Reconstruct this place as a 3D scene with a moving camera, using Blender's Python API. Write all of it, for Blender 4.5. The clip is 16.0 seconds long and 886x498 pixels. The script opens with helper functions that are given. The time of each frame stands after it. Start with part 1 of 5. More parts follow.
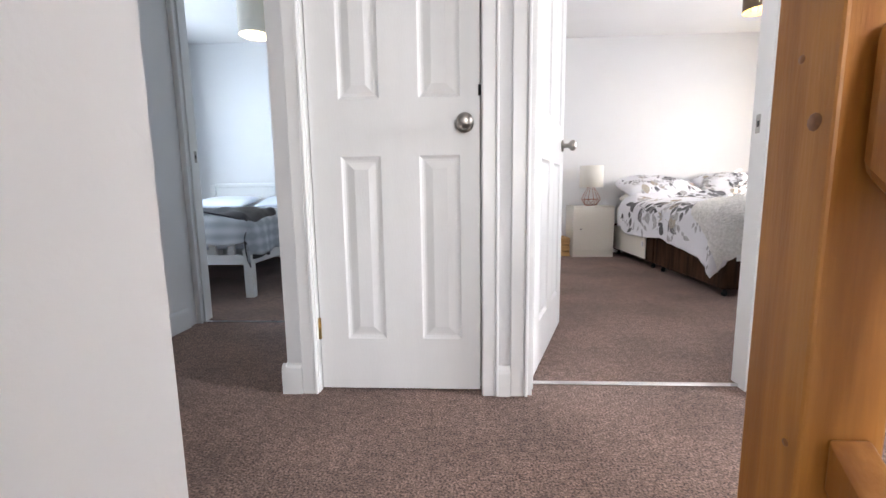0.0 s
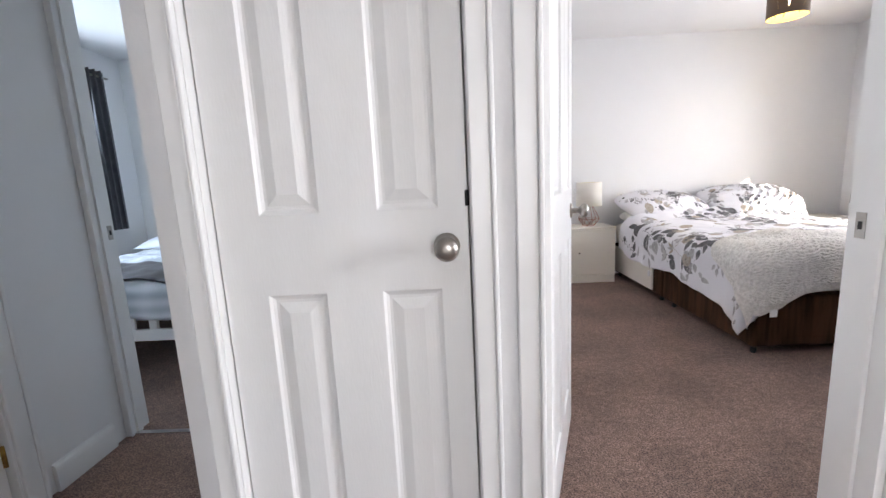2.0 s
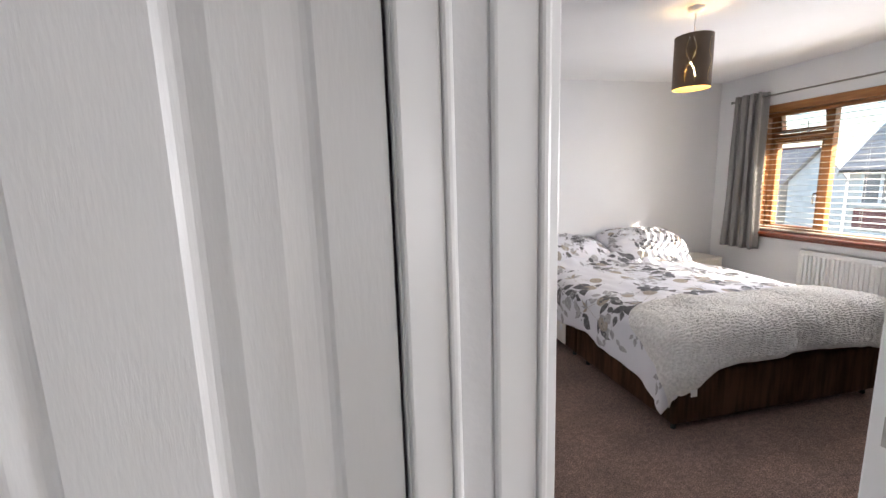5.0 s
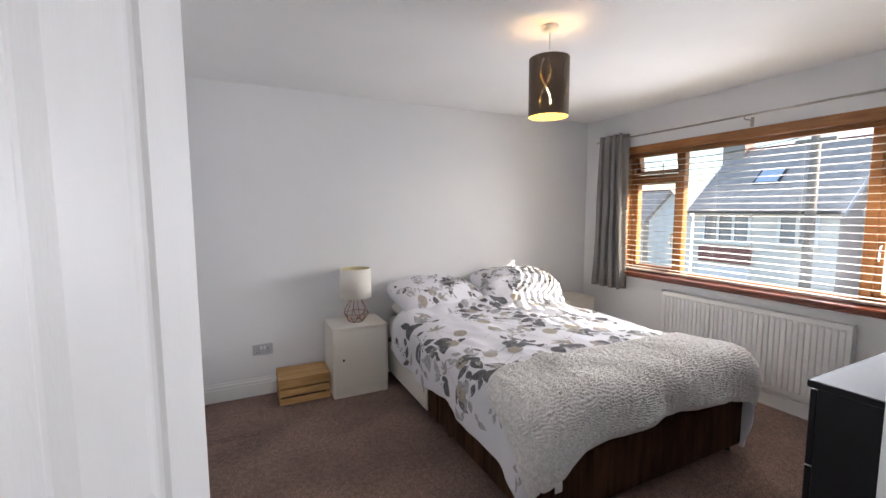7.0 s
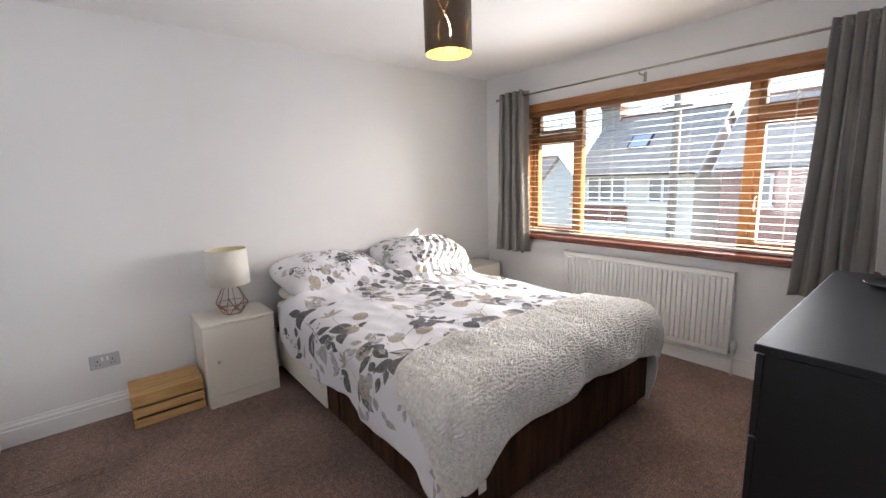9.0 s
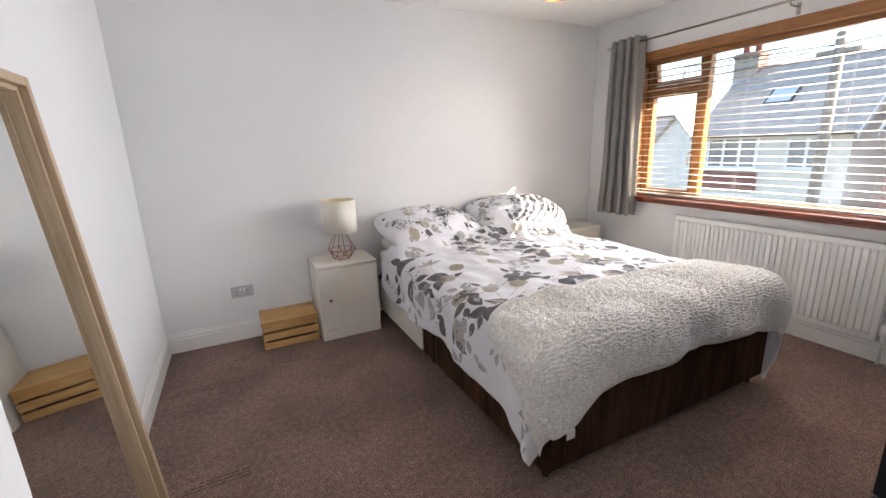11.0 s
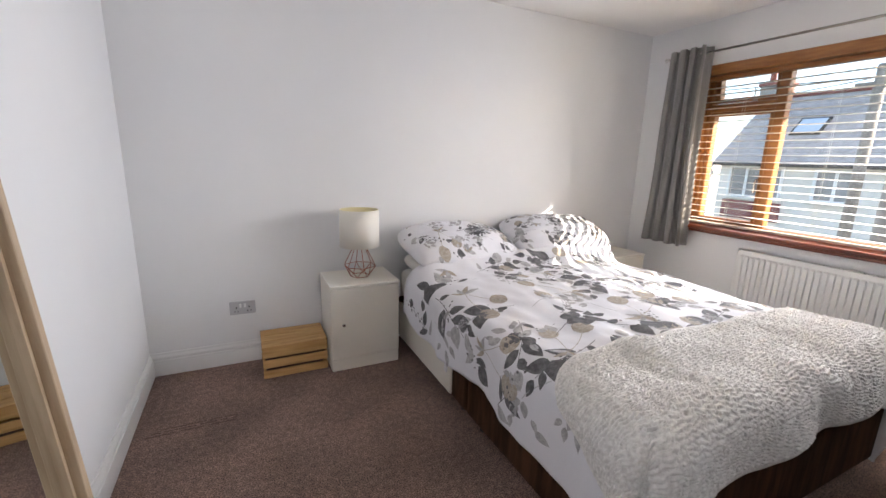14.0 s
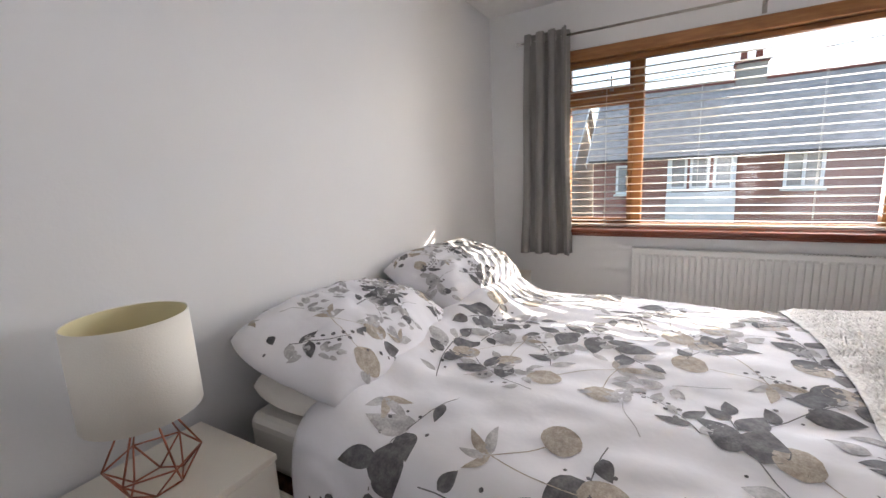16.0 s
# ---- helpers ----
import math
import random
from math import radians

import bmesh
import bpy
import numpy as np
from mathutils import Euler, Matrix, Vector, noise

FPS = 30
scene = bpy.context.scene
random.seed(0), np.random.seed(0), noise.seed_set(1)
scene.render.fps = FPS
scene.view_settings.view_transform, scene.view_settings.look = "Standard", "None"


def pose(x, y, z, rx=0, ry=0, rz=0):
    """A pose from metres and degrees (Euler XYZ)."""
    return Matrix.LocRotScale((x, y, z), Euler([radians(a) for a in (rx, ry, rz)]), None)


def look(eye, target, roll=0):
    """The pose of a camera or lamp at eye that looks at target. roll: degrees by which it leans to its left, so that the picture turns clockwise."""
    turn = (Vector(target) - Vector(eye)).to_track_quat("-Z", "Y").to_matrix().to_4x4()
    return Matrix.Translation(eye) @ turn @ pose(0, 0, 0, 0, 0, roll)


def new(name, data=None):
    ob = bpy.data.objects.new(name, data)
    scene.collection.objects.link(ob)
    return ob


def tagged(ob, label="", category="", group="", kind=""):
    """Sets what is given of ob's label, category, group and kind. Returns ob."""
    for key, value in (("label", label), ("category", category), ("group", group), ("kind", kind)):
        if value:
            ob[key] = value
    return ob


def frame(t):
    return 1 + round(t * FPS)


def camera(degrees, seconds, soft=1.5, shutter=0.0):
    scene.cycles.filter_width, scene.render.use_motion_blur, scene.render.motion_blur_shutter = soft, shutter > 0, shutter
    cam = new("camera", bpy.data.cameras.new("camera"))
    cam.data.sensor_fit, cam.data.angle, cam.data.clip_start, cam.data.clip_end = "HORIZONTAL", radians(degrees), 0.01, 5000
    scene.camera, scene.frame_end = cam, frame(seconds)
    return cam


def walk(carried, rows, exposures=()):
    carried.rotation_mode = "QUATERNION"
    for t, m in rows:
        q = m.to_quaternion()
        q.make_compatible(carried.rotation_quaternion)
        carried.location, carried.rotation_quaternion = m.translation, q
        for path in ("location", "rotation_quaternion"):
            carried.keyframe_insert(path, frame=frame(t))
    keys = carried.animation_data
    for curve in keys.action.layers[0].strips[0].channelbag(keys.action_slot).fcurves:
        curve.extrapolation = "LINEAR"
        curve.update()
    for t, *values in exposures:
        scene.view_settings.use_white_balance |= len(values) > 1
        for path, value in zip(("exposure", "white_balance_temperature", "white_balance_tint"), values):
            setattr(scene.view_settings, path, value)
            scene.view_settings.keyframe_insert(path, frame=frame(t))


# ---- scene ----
cam = camera(93.8, 16.0)
PATH = [
    (0, (0.411, 0.719, 0.731), (0.3, 2.698, 0.464), -0.8),
    (0.2, (0.39, 0.789, 0.794), (0.326, 2.768, 0.513), -0.8),
    (0.5, (0.384, 0.854, 0.895), (0.418, 2.833, 0.607), 0.0),
    (0.6, (0.387, 0.876, 0.918), (0.436, 2.853, 0.621), 0.1),
    (1, (0.441, 1.017, 0.975), (0.529, 2.991, 0.666), -1.0),
    (1.5, (0.48, 1.105, 1.118), (0.496, 3.075, 0.774), -1.7),
    (2, (0.427, 1.223, 1.118), (0.37, 3.195, 0.787), -2.9),
    (2.5, (0.341, 1.304, 1.277), (0.295, 3.281, 0.972), -2.2),
    (3, (0.367, 1.431, 1.309), (0.459, 3.417, 1.087), -1.9),
    (3.2, (0.397, 1.504, 1.368), (0.552, 3.485, 1.136), -1.7),
    (5.3, (0.425, 1.747, 1.482), (0.943, 3.651, 1.153), -1.8),
    (5.5, (0.46, 1.77, 1.485), (1.039, 3.658, 1.164), -1.5),
    (6, (0.687, 1.883, 1.483), (1.283, 3.775, 1.229), -0.6),
    (6.5, (0.86, 1.994, 1.485), (1.497, 3.876, 1.258), -0.2),
    (7, (1.002, 2.181, 1.493), (1.872, 3.972, 1.304), -0.2),
    (7.5, (1.103, 2.366, 1.508), (2.22, 4.016, 1.337), -0.3),
    (8, (1.174, 2.442, 1.514), (2.424, 3.991, 1.311), -0.6),
    (8.5, (1.215, 2.488, 1.497), (2.497, 3.999, 1.225), -1.0),
    (8.7, (1.22, 2.491, 1.473), (2.499, 3.998, 1.168), -1.3),
    (10.8, (1.2, 2.451, 1.371), (2.094, 4.179, 0.907), -2.4),
    (11, (1.169, 2.467, 1.377), (2.026, 4.208, 0.893), -1.9),
    (11.5, (1.149, 2.47, 1.372), (1.907, 4.246, 0.85), -0.8),
    (12, (1.114, 2.493, 1.364), (1.817, 4.284, 0.818), -0.1),
    (12.5, (1.118, 2.491, 1.373), (1.774, 4.296, 0.813), 0.3),
    (13, (1.12, 2.522, 1.381), (1.789, 4.323, 0.826), 0.0),
    (13.5, (1.138, 2.678, 1.366), (1.911, 4.45, 0.854), 0.6),
    (14, (1.169, 2.932, 1.359), (2.02, 4.689, 0.923), 1.6),
    (14.5, (1.275, 3.284, 1.378), (2.142, 5.044, 0.991), 1.1),
    (15, (1.3, 3.617, 1.367), (2.315, 5.285, 0.934), -0.2),
    (15.5, (1.282, 4.038, 1.416), (2.634, 5.431, 0.937), -0.6),
    (16, (1.396, 4.434, 1.306), (3.099, 5.422, 0.953), -2.9),
]
walk(cam, [(t, look(eye, target, roll)) for t, eye, target, roll in PATH],
     [(0.0, 2.80, 6350, 10), (0.5, 2.76, 6250, 10), (1.5, 2.74, 6250, 10), (2.5, 2.58, 6300, 10), (3.0, 2.42, 6450, 10), (5.5, 2.12, 6300, 10), (6.5, 1.92, 6150, 10), (7.0, 1.96, 6300, 10), (8.0, 2.15, 6400, 10), (8.5, 2.17, 6450, 10),
      (11.0, 2.32, 6500, 10), (12.5, 2.24, 6450, 10), (13.5, 2.25, 6400, 10), (15.0, 1.92, 6350, 10), (16.0, 1.85, 6400, 10)])

# ---- world, sun, large lights ----
SUN_WAY = Vector((-0.72, 0.69, -0.446)).normalized()
world = bpy.data.worlds.new("world")
scene.world = world
world.use_nodes = True
wn = world.node_tree.nodes
sky = wn.new("ShaderNodeTexSky")
sky.sky_type = "NISHITA"
sky.sun_disc = False
sky.sun_elevation = math.asin(-SUN_WAY.z)
sky.sun_rotation = math.atan2(-SUN_WAY.x, -SUN_WAY.y)
world.node_tree.links.new(sky.outputs[0], wn["Background"].inputs[0])
wn["Background"].inputs[1].default_value = 0.115


def lamp(name, kind, m, energy, color=(1, 1, 1), **more):
    data = bpy.data.lights.new(name, kind)
    data.energy, data.color = energy, color
    if "angle" in more:
        data.angle = more["angle"]
    if "radius" in more:
        data.shadow_soft_size = more["radius"]
    if "size" in more:
        data.shape, data.size, data.size_y = "RECTANGLE", more["size"][0], more["size"][1]
    if "spread" in more:
        data.spread = radians(more["spread"])
    ob = new(name, data)
    ob.matrix_basis = m
    return ob


lamp("sun", "SUN", look((0, 0, 0), SUN_WAY), 5.0, (1.0, 0.89, 0.74), angle=radians(0.2))
lamp("window_daylight", "AREA", look((4.685, 3.95, 1.46), (2.75, 3.65, 1.30)), 13, (0.93, 0.925, 0.98), size=(2.0, 1.05), spread=125)
lamp("back_bedroom_daylight", "AREA", look((-2.80, 4.45, 1.5), (0, 4.4, 1.2)), 5.4, (0.75, 0.86, 1.0), size=(1.2, 1.1))
# Fill for the landing: its stairwell window is unseen and added.
lamp("stairwell_fill", "AREA", look((1.28, -2.46, 1.3), (0.9, 1, 1.1)), 7.2, (1.0, 0.97, 0.99), size=(0.6, 1.1))
# Added fill from an unseen box room window, aimed at the landing's west wall.
lamp("box_room_fill", "AREA", look((4.70, 1.08, 1.45), (-1.0, 2.3, 1.1)), 17, (0.98, 0.97, 1.0), size=(0.5, 1.0))
lamp("pendant_bulb", "POINT", pose(2.507, 3.983, 2.10), 0.45, (1.0, 0.78, 0.45), radius=0.03)
lamp("back_bedroom_bulb", "POINT", pose(-1.29, 4.2, 2.14), 0.6, (1.0, 0.8, 0.5), radius=0.03)

# ---- materials ----


def material(name, color, rough=0.6, color2=None, scale=8.0, detail=4.0, bump=0.0, bump_scale=60.0, metal=0.0, stretch=(1, 1, 1), fine=0.0, fine_scale=200.0, mix=1.0, sheen=0.0, rough_var=0.0, wide=0.0, wide_scale=2.0):
    """Principled surface: two-scale colour variation and fine relief in object space."""
    m = bpy.data.materials.new(name)
    m.use_nodes = True
    n, l = m.node_tree.nodes, m.node_tree.links
    b = n["Principled BSDF"]
    b.inputs["Roughness"].default_value = rough
    b.inputs["Metallic"].default_value = metal
    if sheen:
        b.inputs["Sheen Weight"].default_value = sheen
    tc = n.new("ShaderNodeTexCoord")
    mp = n.new("ShaderNodeMapping")
    mp.inputs["Scale"].default_value = stretch
    l.new(tc.outputs["Object"], mp.inputs["Vector"])
    c2 = color2 or tuple(c * 0.92 for c in color)
    nz = n.new("ShaderNodeTexNoise")
    nz.inputs["Scale"].default_value, nz.inputs["Detail"].default_value = scale, detail
    l.new(mp.outputs[0], nz.inputs["Vector"])
    ramp = n.new("ShaderNodeValToRGB")
    ramp.color_ramp.elements[0].position, ramp.color_ramp.elements[1].position = 0.35, 0.65
    ramp.color_ramp.elements[0].color, ramp.color_ramp.elements[1].color = (*c2, 1), (*color, 1)
    l.new(nz.outputs["Fac"], ramp.inputs[0])
    out = ramp.outputs[0]
    for amount, size in ((fine, fine_scale), (wide, wide_scale)):
        if not amount:
            continue
        f = n.new("ShaderNodeTexNoise")
        f.inputs["Scale"].default_value, f.inputs["Detail"].default_value = size, 2.0
        l.new(tc.outputs["Object"], f.inputs["Vector"])
        r2 = n.new("ShaderNodeValToRGB")
        r2.color_ramp.elements[0].position, r2.color_ramp.elements[1].position = 0.36, 0.64
        r2.color_ramp.elements[0].color = (1 - amount, 1 - amount, 1 - amount, 1)
        r2.color_ramp.elements[1].color = (1 + amount, 1 + amount, 1 + amount, 1)
        l.new(f.outputs["Fac"], r2.inputs[0])
        mx = n.new("ShaderNodeMix")
        mx.data_type, mx.blend_type = "RGBA", "MULTIPLY"
        mx.inputs["Factor"].default_value = 1.0
        l.new(out, mx.inputs["A"])
        l.new(r2.outputs[0], mx.inputs["B"])
        out = mx.outputs["Result"]
    l.new(out, b.inputs["Base Color"])
    if rough_var:
        mr = n.new("ShaderNodeMapRange")
        mr.inputs["To Min"].default_value, mr.inputs["To Max"].default_value = rough - rough_var, rough + rough_var
        l.new(nz.outputs["Fac"], mr.inputs["Value"])
        l.new(mr.outputs[0], b.inputs["Roughness"])
    if bump:
        bn = n.new("ShaderNodeTexNoise")
        bn.inputs["Scale"].default_value, bn.inputs["Detail"].default_value = bump_scale, 3.0
        l.new(mp.outputs[0], bn.inputs["Vector"])
        bp = n.new("ShaderNodeBump")
        bp.inputs["Strength"].default_value, bp.inputs["Distance"].default_value = min(1.0, bump), 0.004
        l.new(bn.outputs["Fac"], bp.inputs["Height"])
        l.new(bp.outputs[0], b.inputs["Normal"])
    return m


WALL = material("wall_paint", (0.80, 0.80, 0.80), 0.7, (0.77, 0.77, 0.775), 1.3, bump=0.12, bump_scale=90)
CEIL = material("ceiling_paint", (0.84, 0.83, 0.82), 0.8, (0.81, 0.80, 0.79), 1.5, bump=0.15, bump_scale=70)
GLOSS = material("white_gloss", (0.81, 0.81, 0.80), 0.32, (0.78, 0.78, 0.77), 3.0, bump=0.05, bump_scale=25, rough_var=0.06)
DOORW = material("door_paint", (0.82, 0.82, 0.81), 0.38, (0.79, 0.79, 0.78), 2.0, bump=0.10, bump_scale=40, stretch=(6, 6, 1), rough_var=0.06)
CARPET = material("carpet", (0.250, 0.165, 0.134), 0.95, (0.165, 0.106, 0.084), 36.0, 9, bump=1.0, bump_scale=150, fine=0.6, fine_scale=160, sheen=0.05, wide=0.16, wide_scale=2.6)
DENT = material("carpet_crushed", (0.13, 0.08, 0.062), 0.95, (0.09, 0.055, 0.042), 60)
PINE = material("pine", (0.47, 0.200, 0.038), 0.42, (0.33, 0.120, 0.020), 5.0, 5, bump=0.15, bump_scale=40, stretch=(7, 7, 0.6))
KNOT = material("pine_knot", (0.16, 0.06, 0.02), 0.5, (0.28, 0.11, 0.03), 60)
OAK = material("stained_wood", (0.37, 0.165, 0.053), 0.38, (0.25, 0.10, 0.028), 6.0, 5, bump=0.1, bump_scale=50, stretch=(8, 1, 8))
SILLW = material("sill_mahogany", (0.22, 0.050, 0.018), 0.28, (0.13, 0.025, 0.010), 5.0, 5, bump=0.1, bump_scale=50, stretch=(8, 1, 8))
CRATEW = material("crate_pine", (0.60, 0.37, 0.15), 0.6, (0.46, 0.26, 0.09), 5.0, 6, bump=0.25, bump_scale=50, stretch=(1, 9, 9))
ASH = material("mirror_frame_wood", (0.50, 0.38, 0.25), 0.5, (0.40, 0.29, 0.18), 6.0, 5, bump=0.15, bump_scale=60, stretch=(8, 8, 0.7))
CREAM = material("cream_laminate", (0.78, 0.74, 0.66), 0.4, (0.75, 0.71, 0.63), 2.0)
VELVET = material("brown_velvet", (0.080, 0.038, 0.020), 0.9, (0.026, 0.012, 0.006), 9.0, 6, bump=0.4, bump_scale=120, stretch=(2.5, 2.5, 0.35))
VELVET.node_tree.nodes["Principled BSDF"].inputs["Specular IOR Level"].default_value = 0.15
BLACK = material("black_laminate", (0.008, 0.008, 0.011), 0.45, (0.006, 0.006, 0.008), 4.0, bump=0.05, bump_scale=150)
BLACK.node_tree.nodes["Principled BSDF"].inputs["Specular IOR Level"].default_value = 0.3
STEEL = material("brushed_steel", (0.42, 0.40, 0.37), 0.3, (0.33, 0.31, 0.28), 20, metal=1.0)
CHROME = material("chrome", (0.75, 0.74, 0.73), 0.15, (0.7, 0.69, 0.68), 10, metal=1.0)
BRASS = material("brass", (0.50, 0.33, 0.10), 0.35, (0.35, 0.22, 0.07), 30, metal=1.0)
COPPER = material("copper_wire", (0.50, 0.20, 0.13), 0.35, (0.40, 0.15, 0.10), 30, metal=1.0)
DARK = material("dark_gap", (0.02, 0.02, 0.02), 0.8)
PLASTIC = material("white_plastic", (0.78, 0.78, 0.78), 0.35, (0.76, 0.76, 0.76), 4)
GREYPL = material("grey_plate", (0.50, 0.50, 0.52), 0.4, (0.47, 0.47, 0.49), 4)
RAD = material("radiator_enamel", (0.80, 0.80, 0.78), 0.35, (0.78, 0.78, 0.76), 3)
CURTAIN = material("grey_curtain", (0.235, 0.225, 0.215), 0.75, (0.19, 0.182, 0.175), 9, bump=0.35, bump_scale=260, stretch=(1, 1, 0.25), fine=0.15, fine_scale=320, sheen=0.3)
CURTAIN2 = material("charcoal_curtain", (0.09, 0.092, 0.10), 0.8, (0.07, 0.07, 0.08), 9, bump=0.3, bump_scale=240)
COTTON = material("white_cotton", (0.775, 0.765, 0.795), 0.85, (0.72, 0.712, 0.742), 3, bump=0.9, bump_scale=11, sheen=0.1)
SHEET = material("cream_sheet", (0.78, 0.75, 0.70), 0.85, (0.74, 0.71, 0.66), 4, bump=0.25, bump_scale=20)
LEAFD = material("print_slate", (0.085, 0.082, 0.088), 0.85, (0.17, 0.165, 0.17), 38, fine=0.15, fine_scale=160)
LEAFM = material("print_grey", (0.33, 0.32, 0.325), 0.85, (0.50, 0.49, 0.495), 32, fine=0.12, fine_scale=160)
LEAFT = material("print_taupe", (0.34, 0.29, 0.24), 0.85, (0.46, 0.41, 0.35), 60, fine=0.12, fine_scale=220)
# The fleece's darker flecks put the shade between its ribs into the colour.
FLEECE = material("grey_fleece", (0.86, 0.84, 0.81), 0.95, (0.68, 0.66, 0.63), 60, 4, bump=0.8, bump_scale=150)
SHADEW = material("cream_shade", (0.82, 0.78, 0.70), 0.8, (0.79, 0.75, 0.67), 4, bump=0.15, bump_scale=250)
SHADEB = material("bronze_shade", (0.13, 0.088, 0.055), 0.6, (0.105, 0.070, 0.043), 8, bump=0.1, bump_scale=200)
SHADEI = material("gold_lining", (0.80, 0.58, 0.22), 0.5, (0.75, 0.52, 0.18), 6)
LINING = material("pale_yellow_lining", (0.80, 0.72, 0.45), 0.8, (0.77, 0.69, 0.42), 4)
BLINDM = material("blind_slat", (0.84, 0.78, 0.69), 0.45, (0.80, 0.74, 0.65), 5)
RENDERW = material("cream_render", (0.78, 0.74, 0.67), 0.9, (0.70, 0.66, 0.59), 1.5, bump=0.4, bump_scale=30)
STONEW = material("pale_gable_render", (0.80, 0.79, 0.77), 0.9, (0.68, 0.67, 0.65), 2.5, bump=0.5, bump_scale=14)
SLATE = material("roof_slate", (0.48, 0.42, 0.38), 0.75, (0.36, 0.315, 0.285), 5, bump=0.4, bump_scale=20)
BRICK = material("red_brick", (0.26, 0.095, 0.07), 0.9, (0.19, 0.07, 0.055), 7, bump=0.5, bump_scale=25)
MAROON = material("maroon_panel", (0.16, 0.025, 0.03), 0.6)
ASPHALT = material("asphalt", (0.055, 0.055, 0.057), 0.9, (0.042, 0.042, 0.044), 3, bump=0.5, bump_scale=90)
PAVING = material("paving", (0.26, 0.25, 0.235), 0.9, (0.20, 0.19, 0.18), 3, bump=0.4, bump_scale=40)
EARTH = material("ground_green", (0.09, 0.10, 0.055), 0.95, (0.07, 0.075, 0.04), 0.8)
TIMBER = material("pole_wood", (0.30, 0.265, 0.23), 0.85, (0.22, 0.19, 0.165), 12)
WPAINT = material("white_bed_paint", (0.80, 0.80, 0.79), 0.4, (0.77, 0.77, 0.76), 4)
BLUEW = material("pale_blue_cotton", (0.72, 0.76, 0.84), 0.85, (0.68, 0.72, 0.80), 4, bump=0.3, bump_scale=18)
THROWG = material("charcoal_throw", (0.085, 0.08, 0.085), 0.9, (0.06, 0.057, 0.06), 10, bump=0.4, bump_scale=100)


def plaid_material():
    """Woven check: broad and narrow bands of grey along both ways of the cloth."""
    m = bpy.data.materials.new("plaid_cotton")
    m.use_nodes = True
    n, l = m.node_tree.nodes, m.node_tree.links
    tc, sep = n.new("ShaderNodeTexCoord"), n.new("ShaderNodeSeparateXYZ")
    l.new(tc.outputs["Object"], sep.inputs[0])
    total = None
    for axis, pitch, weight in (("Y", 0.13, 0.16), ("X", 0.19, 0.09), ("Z", 0.085, 0.20)):
        scaled, wave = n.new("ShaderNodeMath"), n.new("ShaderNodeMath")
        scaled.operation, scaled.inputs[1].default_value = "MULTIPLY", 2 * math.pi / pitch
        wave.operation = "SINE"
        l.new(sep.outputs[axis], scaled.inputs[0])
        l.new(scaled.outputs[0], wave.inputs[0])
        add = n.new("ShaderNodeMath")
        add.operation, add.inputs[1].default_value = "MULTIPLY_ADD", weight
        l.new(wave.outputs[0], add.inputs[0])
        if total:
            l.new(total, add.inputs[2])
        else:
            add.inputs[2].default_value = 0.5
        total = add.outputs[0]
    ramp = n.new("ShaderNodeValToRGB")
    els = ramp.color_ramp.elements
    els[0].position, els[0].color = 0.30, (0.34, 0.37, 0.41, 1)
    els[1].position, els[1].color = 0.95, (0.66, 0.68, 0.71, 1)
    mid = els.new(0.55)
    mid.color = (0.46, 0.49, 0.53, 1)
    l.new(total, ramp.inputs[0])
    l.new(ramp.outputs[0], n["Principled BSDF"].inputs["Base Color"])
    n["Principled BSDF"].inputs["Roughness"].default_value = 0.88
    return m


def glass_material():
    m = bpy.data.materials.new("window_glass")
    m.use_nodes = True
    n, l = m.node_tree.nodes, m.node_tree.links
    n.remove(n["Principled BSDF"])
    tr = n.new("ShaderNodeBsdfTransparent")
    gl = n.new("ShaderNodeBsdfGlossy")
    gl.inputs["Roughness"].default_value = 0.02
    fr = n.new("ShaderNodeFresnel")
    fr.inputs["IOR"].default_value = 1.3
    mx = n.new("ShaderNodeMixShader")
    # Translucent veil added to the glass to imitate glare over the view outside.
    haze_veil = n.new("ShaderNodeBsdfTranslucent")
    haze_veil.inputs["Color"].default_value = (0.95, 0.96, 1.0, 1)
    veil_mix = n.new("ShaderNodeMixShader")
    veil_noise = n.new("ShaderNodeTexNoise")
    veil_noise.inputs["Scale"].default_value = 3.0
    amount = n.new("ShaderNodeMapRange")
    amount.inputs["To Min"].default_value, amount.inputs["To Max"].default_value = 0.004, 0.014
    l.new(veil_noise.outputs["Fac"], amount.inputs["Value"])
    l.new(amount.outputs[0], veil_mix.inputs[0])
    l.new(tr.outputs[0], veil_mix.inputs[1])
    l.new(haze_veil.outputs[0], veil_mix.inputs[2])
    l.new(fr.outputs[0], mx.inputs[0])
    l.new(veil_mix.outputs[0], mx.inputs[1])
    l.new(gl.outputs[0], mx.inputs[2])
    l.new(mx.outputs[0], n["Material Output"].inputs["Surface"])
    return m


def mirror_material():
    m = bpy.data.materials.new("mirror_silver")
    m.use_nodes = True
    b = m.node_tree.nodes["Principled BSDF"]
    b.inputs["Base Color"].default_value = (0.88, 0.90, 0.89, 1)
    b.inputs["Metallic"].default_value, b.inputs["Roughness"].default_value = 1.0, 0.012
    return m


def glow_material(name, color, strength):
    m = bpy.data.materials.new(name)
    m.use_nodes = True
    b = m.node_tree.nodes["Principled BSDF"]
    b.inputs["Base Color"].default_value = (*color, 1)
    b.inputs["Emission Color"].default_value = (*color, 1)
    b.inputs["Emission Strength"].default_value = strength
    return m


GLASS, MIRROR, PLAID = glass_material(), mirror_material(), plaid_material()
BULB = glow_material("bulb_glow", (1.0, 0.80, 0.45), 12.0)

# ---- mesh helpers ----


